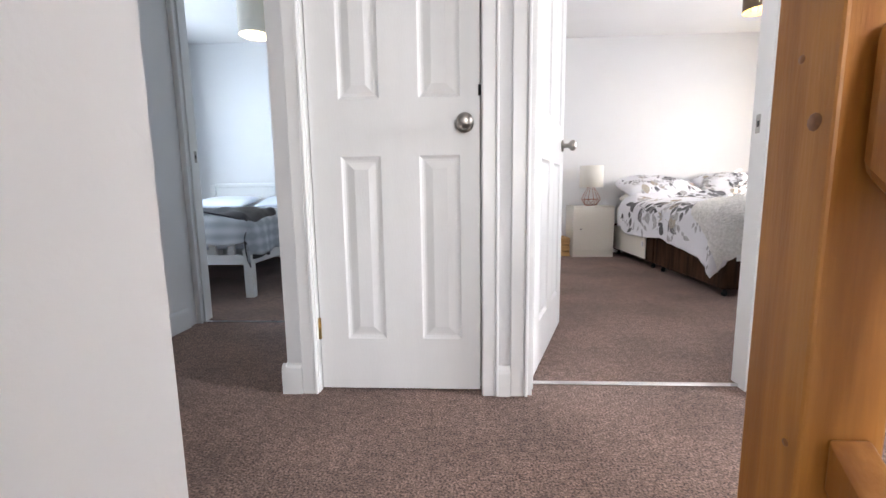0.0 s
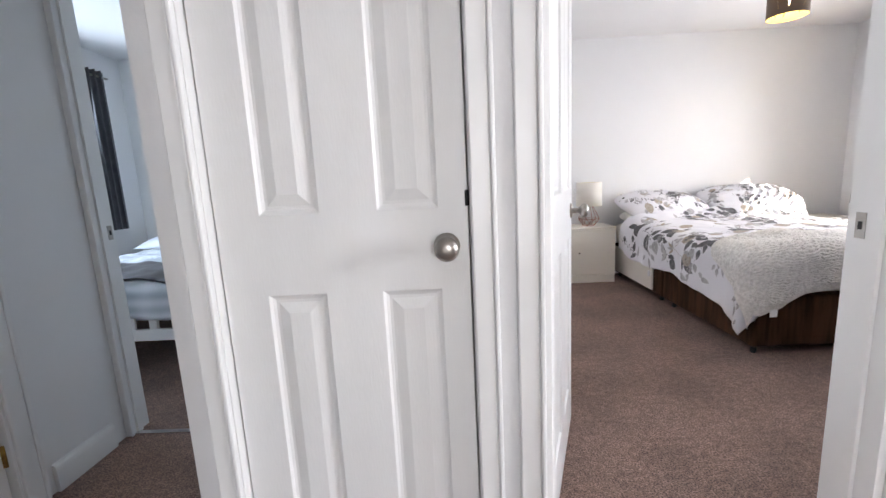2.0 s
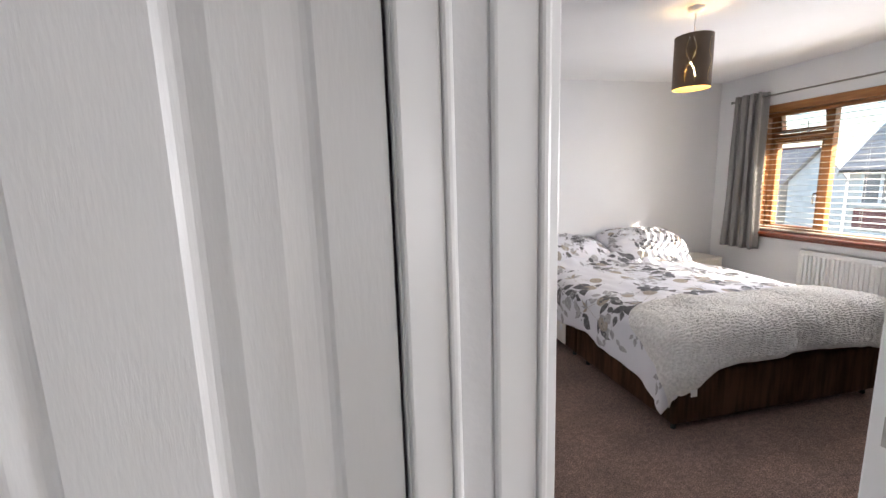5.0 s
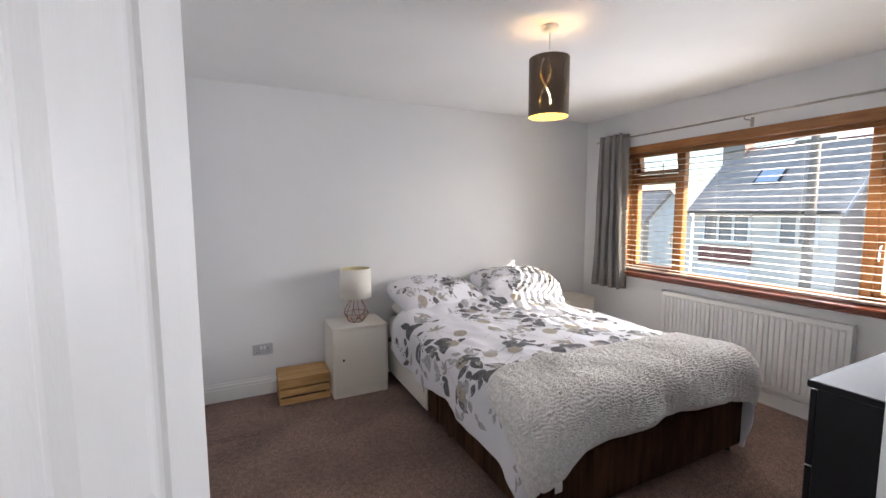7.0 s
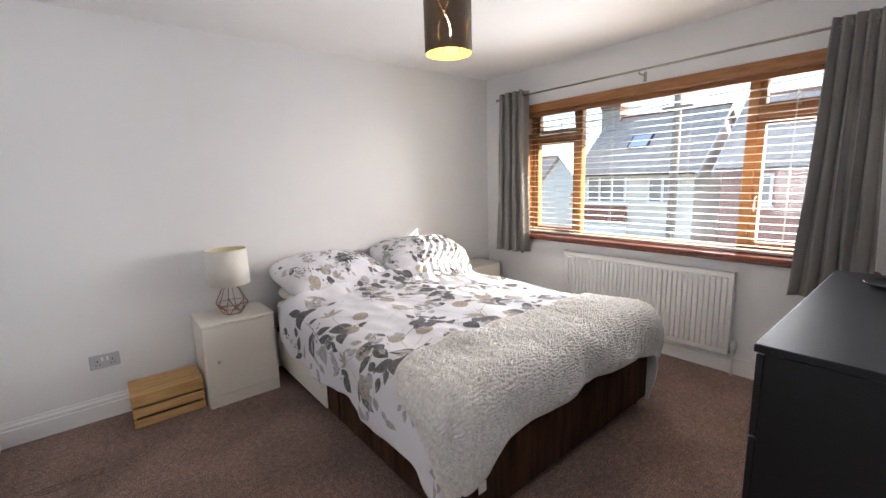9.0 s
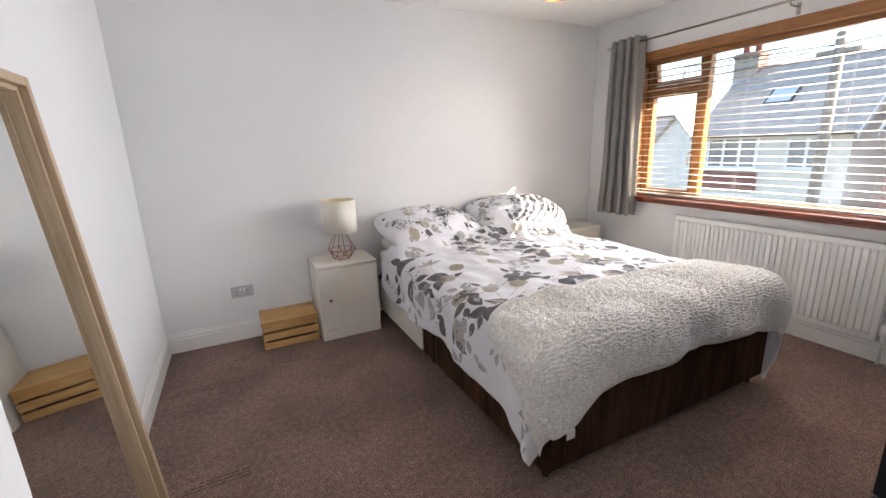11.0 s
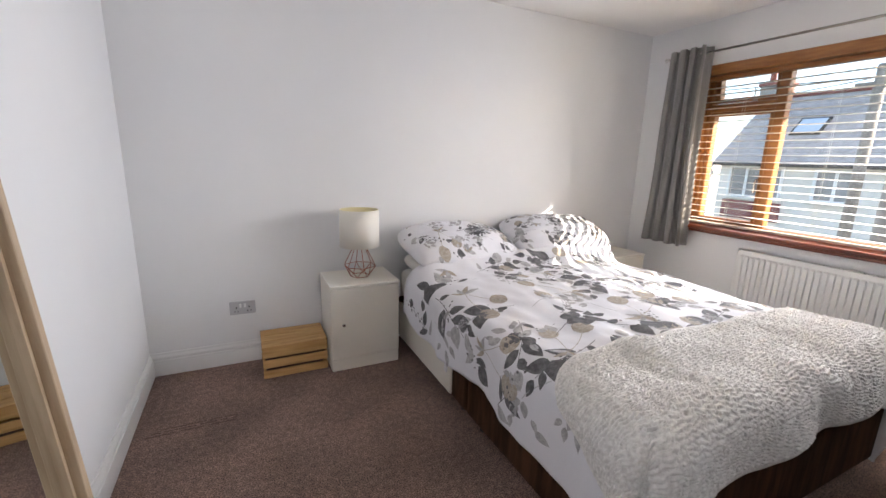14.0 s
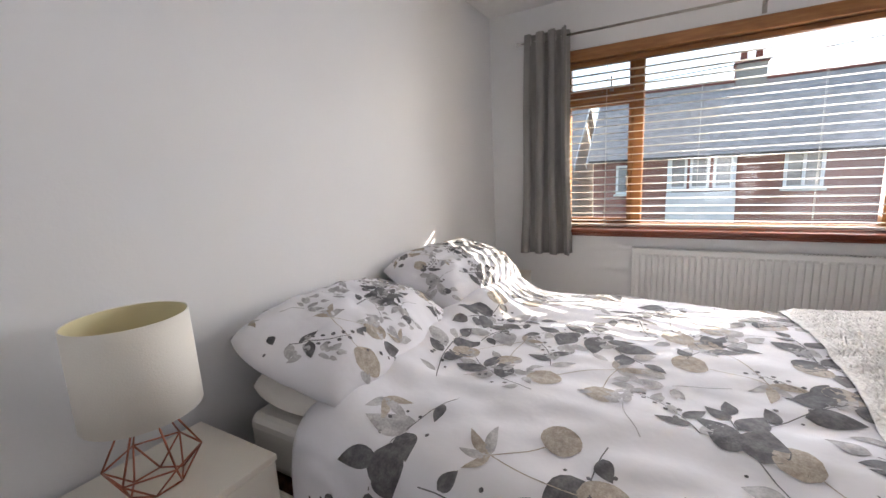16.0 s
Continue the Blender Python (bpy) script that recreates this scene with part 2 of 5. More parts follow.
def box(bm, x0, x1, y0, y1, z0, z1, bevel=0.0, seg=1):
    sub = bmesh.new() if bevel else bm
    vs = [sub.verts.new((x, y, z)) for x in (x0, x1) for y in (y0, y1) for z in (z0, z1)]
    for f in ((0, 1, 3, 2), (4, 6, 7, 5), (0, 4, 5, 1), (2, 3, 7, 6), (0, 2, 6, 4), (1, 5, 7, 3)):
        sub.faces.new([vs[i] for i in f])
    if bevel:
        bmesh.ops.bevel(sub, geom=sub.edges[:], offset=bevel, segments=seg, affect="EDGES", profile=0.5)
        merge(bm, sub)
    return bm


def merge(bm, sub, m=None):
    """Adds sub's faces to bm and frees sub."""
    sub.verts.index_update()
    vs = [bm.verts.new(m @ v.co if m else v.co) for v in sub.verts]
    for f in sub.faces:
        try:
            nf = bm.faces.new([vs[v.index] for v in f.verts])
            nf.smooth = f.smooth
        except ValueError:
            pass
    sub.free()


def boxes(*rows, bevel=0.0, seg=1):
    bm = bmesh.new()
    for r in rows:
        box(bm, *r, bevel=bevel, seg=seg)
    return bm


def lathe(bm, profile, m=None, seg=24, cap=True):
    """Spins (radius, height) pairs round z, then moves by m."""
    m = m or Matrix.Identity(4)
    rings = []
    for r, h in profile:
        rings.append([bm.verts.new(m @ Vector((r * math.cos(2 * math.pi * i / seg), r * math.sin(2 * math.pi * i / seg), h))) for i in range(seg)])
    for a, b in zip(rings, rings[1:]):
        for i in range(seg):
            f = bm.faces.new((a[i], a[(i + 1) % seg], b[(i + 1) % seg], b[i]))
            f.smooth = True
    if cap:
        bm.faces.new(rings[0][::-1])
        bm.faces.new(rings[-1])
    return bm


def tube(bm, pts, r, seg=8):
    pts = [Vector(p) for p in pts]
    rings = []
    for i, p in enumerate(pts):
        d = (pts[min(i + 1, len(pts) - 1)] - pts[max(i - 1, 0)]).normalized()
        a = d.orthogonal().normalized() if not rings else (ref - d * ref.dot(d)).normalized()
        ref = a
        b = d.cross(a)
        rings.append([bm.verts.new(p + r * (a * math.cos(2 * math.pi * k / seg) + b * math.sin(2 * math.pi * k / seg))) for k in range(seg)])
    for a, b in zip(rings, rings[1:]):
        for i in range(seg):
            f = bm.faces.new((a[i], a[(i + 1) % seg], b[(i + 1) % seg], b[i]))
            f.smooth = True
    bm.faces.new(rings[0][::-1])
    bm.faces.new(rings[-1])
    return bm


def sheet(bm, fn, nu, nv, smooth=True):
    """A grid of fn(s, t) for s, t from 0 to 1."""
    g = [[bm.verts.new(fn(i / nu, j / nv)) for j in range(nv + 1)] for i in range(nu + 1)]
    for i in range(nu):
        for j in range(nv):
            f = bm.faces.new((g[i][j], g[i + 1][j], g[i + 1][j + 1], g[i][j + 1]))
            f.smooth = smooth
    return bm


def mesh_ob(name, bm, mat):
    bmesh.ops.recalc_face_normals(bm, faces=bm.faces[:])
    me = bpy.data.meshes.new(name)
    bm.to_mesh(me)
    bm.free()
    for m in mat if isinstance(mat, (list, tuple)) else [mat]:
        me.materials.append(m)
    return new(name, me)


def structure(name, bm, mat, label, category):
    return tagged(mesh_ob(name, bm, mat), label, category, kind="structure")


def thing(name, m, label, category, group="", kind=""):
    if not isinstance(m, Matrix):
        m = pose(*m)
    ob = new(name)
    ob.matrix_basis = m
    ob.empty_display_size = 0.1
    return tagged(ob, label, category, group, kind)


def part(name, bm, mat, parent, label="", local=False, shell=0.0):
    """Links bm as one mesh under a thing or part; its vertices are in world places unless local."""
    root = parent
    while root.parent:
        root = root.parent
    if not local:
        bm.transform(root.matrix_basis.inverted())
    ob = mesh_ob(name, bm, mat)
    ob.parent = parent
    if shell:
        mod = ob.modifiers.new("shell", "SOLIDIFY")
        mod.thickness, mod.offset = shell, -1
    return tagged(ob, label) if label else ob


def n2(x, y, k=0.0):
    return noise.noise(Vector((x, y, k)))


CEILING = 2.45

# ---- structure ----
structure("floor", boxes((-2.95, 4.56, 1.20, 5.76, -0.12, 0.0), (0.80, 4.56, -2.5, 1.20, -0.12, 0.0), (-1.26, -0.08, 1.10, 1.20, -0.12, 0.0)), CARPET, "brown-grey twist pile carpet over landing and bedrooms", "carpet")
structure("ceiling", boxes((-2.95, 4.86, -2.6, 5.86, CEILING, CEILING + 0.12)), CEIL, "white painted plaster ceiling", "ceiling")

# front wall with the cupboard and bedroom doorways
YF, YB = 2.155, 2.295
structure("wall_landing_north", boxes(
    (-0.254, -0.165, YF, YB, 0, CEILING), (-0.165, 0.495, YF, YB, 2.03, CEILING), (0.495, 0.615, YF, YB, 0, CEILING),
    (0.615, 1.46, YF, YB, 2.06, CEILING), (1.46, 4.56, YF, YB, 0, CEILING)), WALL, "white painted wall with cupboard and bedroom doorways", "wall")
structure("wall_cupboard_side", boxes((-0.254, -0.18, YB, 2.98, 0, CEILING)), WALL, "white painted side wall of landing cupboard", "wall")
structure("wall_back_bedroom_south", boxes((-2.95, -1.16, 2.98, 3.08, 0, CEILING), (-1.16, -0.34, 2.98, 3.08, 2.05, CEILING), (-0.34, 0.49, 2.98, 3.08, 0, CEILING)), WALL, "white painted wall with back bedroom doorway", "wall")
structure("wall_landing_west", boxes((-1.26, -1.155, 1.10, 1.72, 0, CEILING), (-1.26, -1.155, 1.72, 2.53, 2.03, CEILING), (-1.26, -1.155, 2.53, 2.98, 0, CEILING)), WALL, "white painted landing wall beside a closed door", "wall")
structure("wall_stairwell_west", boxes((-0.08, 0.042, -2.5, 1.20, -2.7, CEILING)), WALL, "white painted stairwell wall ending at the landing", "wall")
structure("wall_landing_south", boxes((-1.155, -0.08, 1.0, 1.10, 0, CEILING)), WALL, "white painted landing wall", "wall")
structure("wall_landing_east", boxes((1.63, 1.73, -2.5, 1.25, 0, CEILING), (1.63, 1.73, 1.25, YF, 2.05, CEILING)), WALL, "white painted landing wall with box room doorway", "wall")
# The opening in this unseen wall is added for the stairwell fill.
structure("wall_stairwell_south", boxes((-0.08, 0.08, -2.6, -2.5, -2.7, CEILING), (0.08, 0.98, -2.6, -2.5, -2.7, CEILING), (0.98, 1.58, -2.6, -2.5, -2.7, 0.7), (0.98, 1.58, -2.6, -2.5, 1.9, CEILING), (1.58, 4.56, -2.6, -2.5, -2.7, CEILING)), WALL, "white painted stairwell wall with an added window opening", "wall")
structure("wall_stair_side", boxes((0.80, 0.86, -2.5, 1.16, -2.7, -0.12)), WALL, "white painted wall under the balustrade", "wall")
structure("wall_box_room_south", boxes((1.73, 4.56, 0.5, 0.6, 0, CEILING)), WALL, "plain white box room wall", "wall")
structure("wall_party", boxes((0.49, 0.59, YB, 5.76, 0, CEILING)), WALL, "white painted wall between the bedrooms", "wall")
structure("wall_north", boxes((0.49, 4.86, 5.76, 5.86, 0, CEILING)), WALL, "plain white painted bedroom wall behind the bed", "wall")
structure("wall_back_bedroom_north", boxes((-2.95, 0.49, 5.55, 5.65, 0, CEILING)), WALL, "plain white back bedroom wall", "wall")
structure("wall_back_bedroom_west", boxes((-2.95, -2.85, 3.08, 3.85, 0, CEILING), (-2.95, -2.85, 5.05, 5.55, 0, CEILING), (-2.95, -2.85, 3.85, 5.05, 0, 0.95), (-2.95, -2.85, 3.85, 5.05, 2.1, CEILING)), WALL, "white back bedroom wall with window", "wall")
WY0, WY1, WZ0, WZ1 = 2.78, 5.28, 0.84, 2.11
# Opening at y 0.85-1.85 is unseen, added for the box room fill.
structure("wall_east", boxes((4.56, 4.86, -2.6, 0.85, 0, CEILING), (4.56, 4.86, 0.85, 1.85, 0, 0.9), (4.56, 4.86, 0.85, 1.85, 2.0, CEILING), (4.56, 4.86, 1.85, WY0, 0, CEILING), (4.56, 4.86, WY1, 5.76, 0, CEILING), (4.56, 4.86, WY0, WY1, 0, WZ0), (4.56, 4.86, WY0, WY1, WZ1, CEILING)), WALL, "white painted bedroom wall with wide window", "wall")

# Unseen overhang, added so the sun enters only through the lower window.
structure("sun_blocker", boxes((4.862, 5.71, -3.0, 6.2, 2.43, 2.48), (5.71, 5.77, -3.0, 6.2, 2.32, 2.58), (-3.2, 5.75, -3.0, 6.2, 2.60, 2.70)), GLOSS, "unseen white overhang added above the window to block sun", "eaves")

# stairs going down from the landing
st = thing("staircase", (0.42, 1.2, 0), "carpeted straight staircase below the landing", "stairs", kind="structure")
for i in range(13):
    part("step", boxes((0.042, 0.80, 1.20 - 0.22 * (i + 1), 1.20 - 0.22 * i, -2.7 if i > 11 else -0.19 * (i + 1) - 0.2, -0.19 * (i + 1)), bevel=0.01), CARPET, st)
structure("hall_floor", boxes((0.042, 0.80, -2.5, -1.66, -2.75, -2.7)), CARPET, "carpet at the foot of the stairs", "carpet")


OGEE = ((0, 0), (0.018, 0), (0.018, 0.096), (0.011, 0.099), (0.011, 0.105), (0.016, 0.108), (0.016, 0.118), (0.008, 0.130), (0.006, 0.143), (0, 0.144))
PLAIN = ((0, 0), (0.017, 0), (0.017, 0.086), (0.015, 0.100), (0.009, 0.110), (0, 0.114))


def skirting(name, rows, label="white painted skirting board with moulded top edge", prof=OGEE):
    """rows: (x0, y0, x1, y1, nx, ny): wall line and the way into the room."""
    bm = bmesh.new()
    for x0, y0, x1, y1, nx, ny in rows:
        a = [bm.verts.new((x0 + nx * d, y0 + ny * d, z)) for d, z in prof]
        b = [bm.verts.new((x1 + nx * d, y1 + ny * d, z)) for d, z in prof]
        k = len(prof)
        for i in range(k):
            bm.faces.new((a[i], a[(i + 1) % k], b[(i + 1) % k], b[i]))
        bm.faces.new(a)
        bm.faces.new(b[::-1])
    return structure(name, bm, GLOSS, label, "skirting board")


skirting("baseboard_bedroom", [(0.59, 5.76, 4.56, 5.76, 0, -1), (0.59, YB, 0.59, 5.744, 1, 0), (4.56, 5.744, 4.56, YB, -1, 0), (1.55, YB, 4.544, YB, 0, 1)])
skirting("baseboard_landing", [(-1.155, 2.62, -1.155, 2.90, 1, 0), (-0.254, YF - 0.016, -0.254, 2.98, -1, 0), (-0.27, YF, -0.196, YF, 0, -1), (0.524, YF, 0.566, YF, 0, -1), (1.75, YF, 4.5, YF, 0, -1)], prof=PLAIN)
skirting("baseboard_back_bedroom", [(-2.85, 5.55, 0.49, 5.55, 0, -1)])


PROFILE = ((0.0, 0.80, 0.015), (0.80, 1.0, 0.019))


def architrave_bar(bm, axis, a0, a1, z0, z1, face, way, horizontal=False):
    """One moulded architrave length; axis x: on a wall facing y, axis y: on a wall facing x."""
    w = (z1 - z0) if horizontal else (a1 - a0)
    for lo, hi, d in PROFILE:
        if horizontal:
            b0, b1, c0, c1 = a0, a1, z0 + w * lo, z0 + w * hi
        else:
            b0, b1, c0, c1 = a0 + w * lo, a0 + w * hi, z0, z1
        f0, f1 = sorted((face, face + way * d))
        if axis == "x":
            box(bm, b0, b1, f0, f1, c0, c1, bevel=0.004, seg=2)
        else:
            box(bm, f0, f1, b0, b1, c0, c1, bevel=0.004, seg=2)


def architrave(name, axis, a0, a1, top, face, way, w=0.07, label="white gloss moulded door architrave"):
    bm = bmesh.new()
    architrave_bar(bm, axis, a0 - w, a0, 0, top + w, face, way)
    architrave_bar(bm, axis, a1, a1 + w, 0, top + w, face, way)
    architrave_bar(bm, axis, a0, a1, top, top + w, face, way, True)
    return structure(name, bm, GLOSS, label, "architrave")


def lining(name, axis, a0, a1, top, f0, f1, t=0.03, stop=None):
    """Door lining inside an opening from a0 to a1, between the wall faces f0 and f1."""
    bm = bmesh.new()
    rows = [(a0 - t, a0, 0, top + t), (a1, a1 + t, 0, top + t), (a0, a1, top, top + t)]
    if stop:
        rows += [(a0, a0 + 0.012, 0, top), (a1 - 0.012, a1, 0, top), (a0 + 0.012, a1 - 0.012, top - 0.012, top)]
    for i, (b0, b1, c0, c1) in enumerate(rows):
        g0, g1 = (f0, f1) if i < 3 else stop
        if axis == "x":
            box(bm, b0, b1, g0, g1, c0, c1, bevel=0.001)
        else:
            box(bm, g0, g1, b0, b1, c0, c1, bevel=0.001)
    return structure(name, bm, GLOSS, "white gloss door lining with stop bead", "door frame")


lining("door_frame_cupboard", "x", -0.135, 0.465, 2.0, YF - 0.003, YB, stop=(2.222, 2.26))
architrave("trim_cupboard", "x", -0.138, 0.467, 2.01, YF, -1, 0.057)
lining("door_frame_bedroom", "x", 0.645, 1.43, 2.03, YF - 0.003, YB + 0.003, stop=(2.20, 2.238))
architrave("trim_bedroom", "x", 0.628, 1.452, 2.045, YF, -1, 0.062)
architrave("trim_bedroom_inside", "x", 0.665, 1.445, 2.045, YB, 1, 0.07)
lining("door_frame_back_bedroom", "x", -1.13, -0.37, 2.02, 2.977, 3.083, stop=(3.0, 3.03))
architrave("trim_back_bedroom", "x", -1.12, -0.38, 2.03, 2.98, -1, 0.034)
lining("door_frame_west", "y", 1.75, 2.50, 2.0, -1.263, -1.152)
architrave("trim_west", "y", 1.74, 2.51, 2.01, -1.155, 1, 0.075)
lining("door_frame_box_room", "y", 1.28, 2.12, 2.02, 1.627, 1.733, stop=(1.66, 1.69))
architrave("trim_box_room", "y", 1.27, 2.128, 2.03, 1.63, -1, 0.07)
structure("trim_threshold_bedroom", boxes((0.645, 1.43, 2.235, 2.262, 0.0, 0.006), bevel=0.002), CHROME, "slim metal carpet strip in bedroom doorway", "threshold")
structure("trim_threshold_back_bedroom", boxes((-1.13, -0.37, 2.985, 3.01, 0.0, 0.006), bevel=0.002), CHROME, "slim metal carpet strip in back bedroom doorway", "threshold")
structure("trim_threshold_box_room", boxes((1.66, 1.685, 1.28, 2.12, 0.0, 0.006), bevel=0.002), CHROME, "slim metal carpet strip in box room doorway", "threshold")

# strike plates sit on the linings
def strike(x, y, z, nx, ny, label="brushed metal strike plate on the door lining"):
    th = thing("strike_plate", (x, y, z), label, "strike plate")
    d = 0.002
    if nx:
        part("plate", boxes((x, x + nx * d if nx > 0 else x, y - 0.013, y + 0.013, z - 0.032, z + 0.032)) if nx > 0 else boxes((x - d, x, y - 0.013, y + 0.013, z - 0.032, z + 0.032)), STEEL, th)
        part("latch_hole", boxes((x + nx * 0.0022 - 0.0004, x + nx * 0.0022 + 0.0004, y - 0.005, y + 0.006, z - 0.010, z + 0.010)), DARK, th)
    else:
        part("plate", boxes((x - 0.013, x + 0.013, y - d, y, z - 0.032, z + 0.032)), STEEL, th)
        part("latch_hole", boxes((x - 0.005, x + 0.006, y - 0.0026, y - 0.0018, z - 0.010, z + 0.010)), DARK, th)
    return th


strike(1.43, 2.262, 0.955, -1, 0)
strike(-1.13, 3.055, 0.955, 1, 0)
strike(1.662, 2.12, 0.955, 0, -1)


# ---- doors ----
def panel_bm(x0, x1, z0, z1, yface, way):
    """A moulded panel: recessed bead, then a raised bevelled field."""
    bm = bmesh.new()
    rings = []
    for inset, dep in ((0.0, 0.0), (0.006, 0.006), (0.013, 0.009), (0.020, 0.009), (0.046, 0.002), (0.050, 0.002)):
        y = yface - way * dep
        rings.append([bm.verts.new(p) for p in ((x0 + inset, y, z0 + inset), (x1 - inset, y, z0 + inset), (x1 - inset, y, z1 - inset), (x0 + inset, y, z1 - inset))])
    for a, b in zip(rings, rings[1:]):
        for i in range(4):
            bm.faces.new((a[i], a[(i + 1) % 4], b[(i + 1) % 4], b[i]))
    bm.faces.new(rings[-1])
    return bm


def knob_bm(m):
    bm = bmesh.new()
    lathe(bm, [(0.0, 0.0), (0.030, 0.0), (0.031, 0.004), (0.026, 0.008), (0.012, 0.010), (0.011, 0.030), (0.017, 0.036), (0.026, 0.044), (0.0285, 0.054), (0.026, 0.063), (0.017, 0.069), (0.006, 0.071), (0.0, 0.071)], m, cap=False)
    bmesh.ops.remove_doubles(bm, verts=bm.verts[:], dist=1e-5)
    return bm


def panel_door(name, m, w, h, px, pz, label, knobs=(1, -1), hinge_side=1):
    """A four-panel door hung at its local origin, running along +x, 40 mm thick about y = 0."""
    th = tagged(new(name), label, "door", kind="structure")
    th.matrix_basis = m
    t = 0.02
    (a0, a1), (b0, b1) = px
    (c0, c1), (d0, d1) = pz
    zs = (0.008, c0, c1, d0, d1, h)
    bm = boxes((0, a0, -t, t, zs[0], h), (a1, b0, -t, t, zs[0], h), (b1, w, -t, t, zs[0], h))
    for x0, x1 in px:
        for z0, z1 in ((zs[0], c0), (c1, d0), (d1, h)):
            box(bm, x0, x1, -t, t, z0, z1)
    bmesh.ops.remove_doubles(bm, verts=bm.verts[:], dist=1e-5)
    part("leaf", bm, DOORW, th, local=True)
    for x0, x1 in px:
        for z0, z1 in pz:
            for way in (1, -1):
                part("panel", panel_bm(x0, x1, z0, z1, way * t, way), DOORW, th, local=True)
    for way in knobs:
        part("door_knob", knob_bm(pose(w - 0.052, way * t, 0.965, -90 * way, 0, 0)), STEEL, th, "brushed steel round door knob", local=True)
    part("latch", boxes((w, w + 0.0015, -0.011, 0.011, 0.935, 0.995)), STEEL, th, "steel latch plate", local=True)
    for z in (0.24, 1.74):
        hb = bmesh.new()
        tube(hb, [(-0.004, hinge_side * (t + 0.004), z - 0.04), (-0.004, hinge_side * (t + 0.004), z + 0.04)], 0.006)
        box(hb, -0.004, 0.004, hinge_side * t - 0.001, hinge_side * t + 0.003, z - 0.04, z + 0.04)
        part("hinge", hb, BRASS, th, "brass butt hinge", local=True)
    return th


# cupboard door, shut; bedroom door, standing open; west door, shut
cupboard = panel_door("door_1", pose(-0.131, 2.200, 0), 0.592, 1.985, ((0.105, 0.247), (0.382, 0.524)), ((0.20, 0.862), (1.055, 1.86)), "closed white four-panel cupboard door with steel knob", knobs=(-1,), hinge_side=-1)
part("ball_catch", boxes((0.586, 0.597, -0.0225, -0.019, 1.056, 1.092), bevel=0.001), DARK, cupboard, "small dark ball catch", local=True)
panel_door("door_2", pose(0.650, 2.290, 0, 0, 0, 70), 0.762, 2.01, ((0.115, 0.325), (0.437, 0.647)), ((0.20, 0.862), (1.055, 1.86)), "white four-panel bedroom door standing ajar", hinge_side=1)
panel_door("door_3", pose(-1.20, 2.494, 0, 0, 0, -90), 0.738, 1.985, ((0.115, 0.315), (0.423, 0.623)), ((0.20, 0.862), (1.055, 1.86)), "closed white four-panel door with brass hinges", knobs=(1,), hinge_side=1)

# ---- balustrade at the head of the stairs ----
nw = thing("newel_post", (0.82, 1.21, -0.3), "varnished knotty pine newel post with handrail", "newel post")
bm = boxes((0.778, 0.868, 1.165, 1.258, -0.45, 1.36), bevel=0.004, seg=2)
part("post", bm, PINE, nw)
for y, z, r in ((1.20, 1.06, 0.006), (1.215, 0.87, 0.005), (1.19, 0.80, 0.010), (1.225, 0.955, 0.004), (1.185, 0.44, 0.005), (1.21, 0.18, 0.009)):
    part("knot", lathe(bmesh.new(), [(0.0, 0.0), (r, 0.0), (r * 0.9, 0.0008), (0.0, 0.0012)], pose(0.7782, y, z, 0, -90, 0), 10, cap=False), KNOT, nw, "dark knot in the pine")


def sloped_rail(x0, x1, zt, zb, y0, y1, slope, bev):
    bm = box(bmesh.new(), x0, x1, y0, y1, zb, zt, bevel=bev, seg=3)
    for v in bm.verts:
        v.co.z += (v.co.y - y1) * slope
    return bm


part("handrail", sloped_rail(0.795, 0.862, 0.90, 0.745, -2.2, 1.163, 0.86, 0.022), PINE, nw, "thick rounded pine handrail")
part("lower_rail", sloped_rail(0.805, 0.850, 0.46, 0.40, -2.2, 1.163, 0.86, 0.004), PINE, nw, "square pine lower rail")

# ---- bedroom window ----
win = tagged(new("window_1"), "wide stained-wood casement window with fanlights", "window", kind="structure")
win.matrix_basis = pose(4.74, 4.03, WZ0)
MY1, MY2 = 4.72, 3.395
X0, X1 = 4.70, 4.765
part("head_board", boxes((4.545, 4.70, WY0, WY1, WZ1 - 0.075, WZ1 - 0.001), bevel=0.003), OAK, win)
part("reveal_board", boxes((4.55, 4.70, WY1 - 0.03, WY1 - 0.001, WZ0 + 0.03, WZ1 - 0.076), bevel=0.003), OAK, win)
part("reveal_board", boxes((4.55, 4.70, WY0 + 0.001, WY0 + 0.03, WZ0 + 0.03, WZ1 - 0.076), bevel=0.003), OAK, win)
part("window_frame", boxes((X0, X1, WY0, WY0 + 0.055, WZ0 + 0.05, WZ1 - 0.06), (X0, X1, WY1 - 0.055, WY1, WZ0 + 0.05, WZ1 - 0.06), (X0, X1, WY0, WY1, WZ1 - 0.06, WZ1), (X0, X1, WY0, WY1, WZ0, WZ0 + 0.05), bevel=0.004), OAK, win)
for y in (MY1, MY2):
    part("mullion", boxes((X0 - 0.003, X1 + 0.003, y - 0.033, y + 0.033, WZ0 + 0.05, WZ1 - 0.06), bevel=0.006), OAK, win)
TZ = 1.80
for y0, y1 in ((WY0 + 0.055, MY2 - 0.033), (MY1 + 0.033, WY1 - 0.055)):
    part("transom", boxes((X0, X1, y0, y1, TZ - 0.03, TZ + 0.03), bevel=0.005), OAK, win)


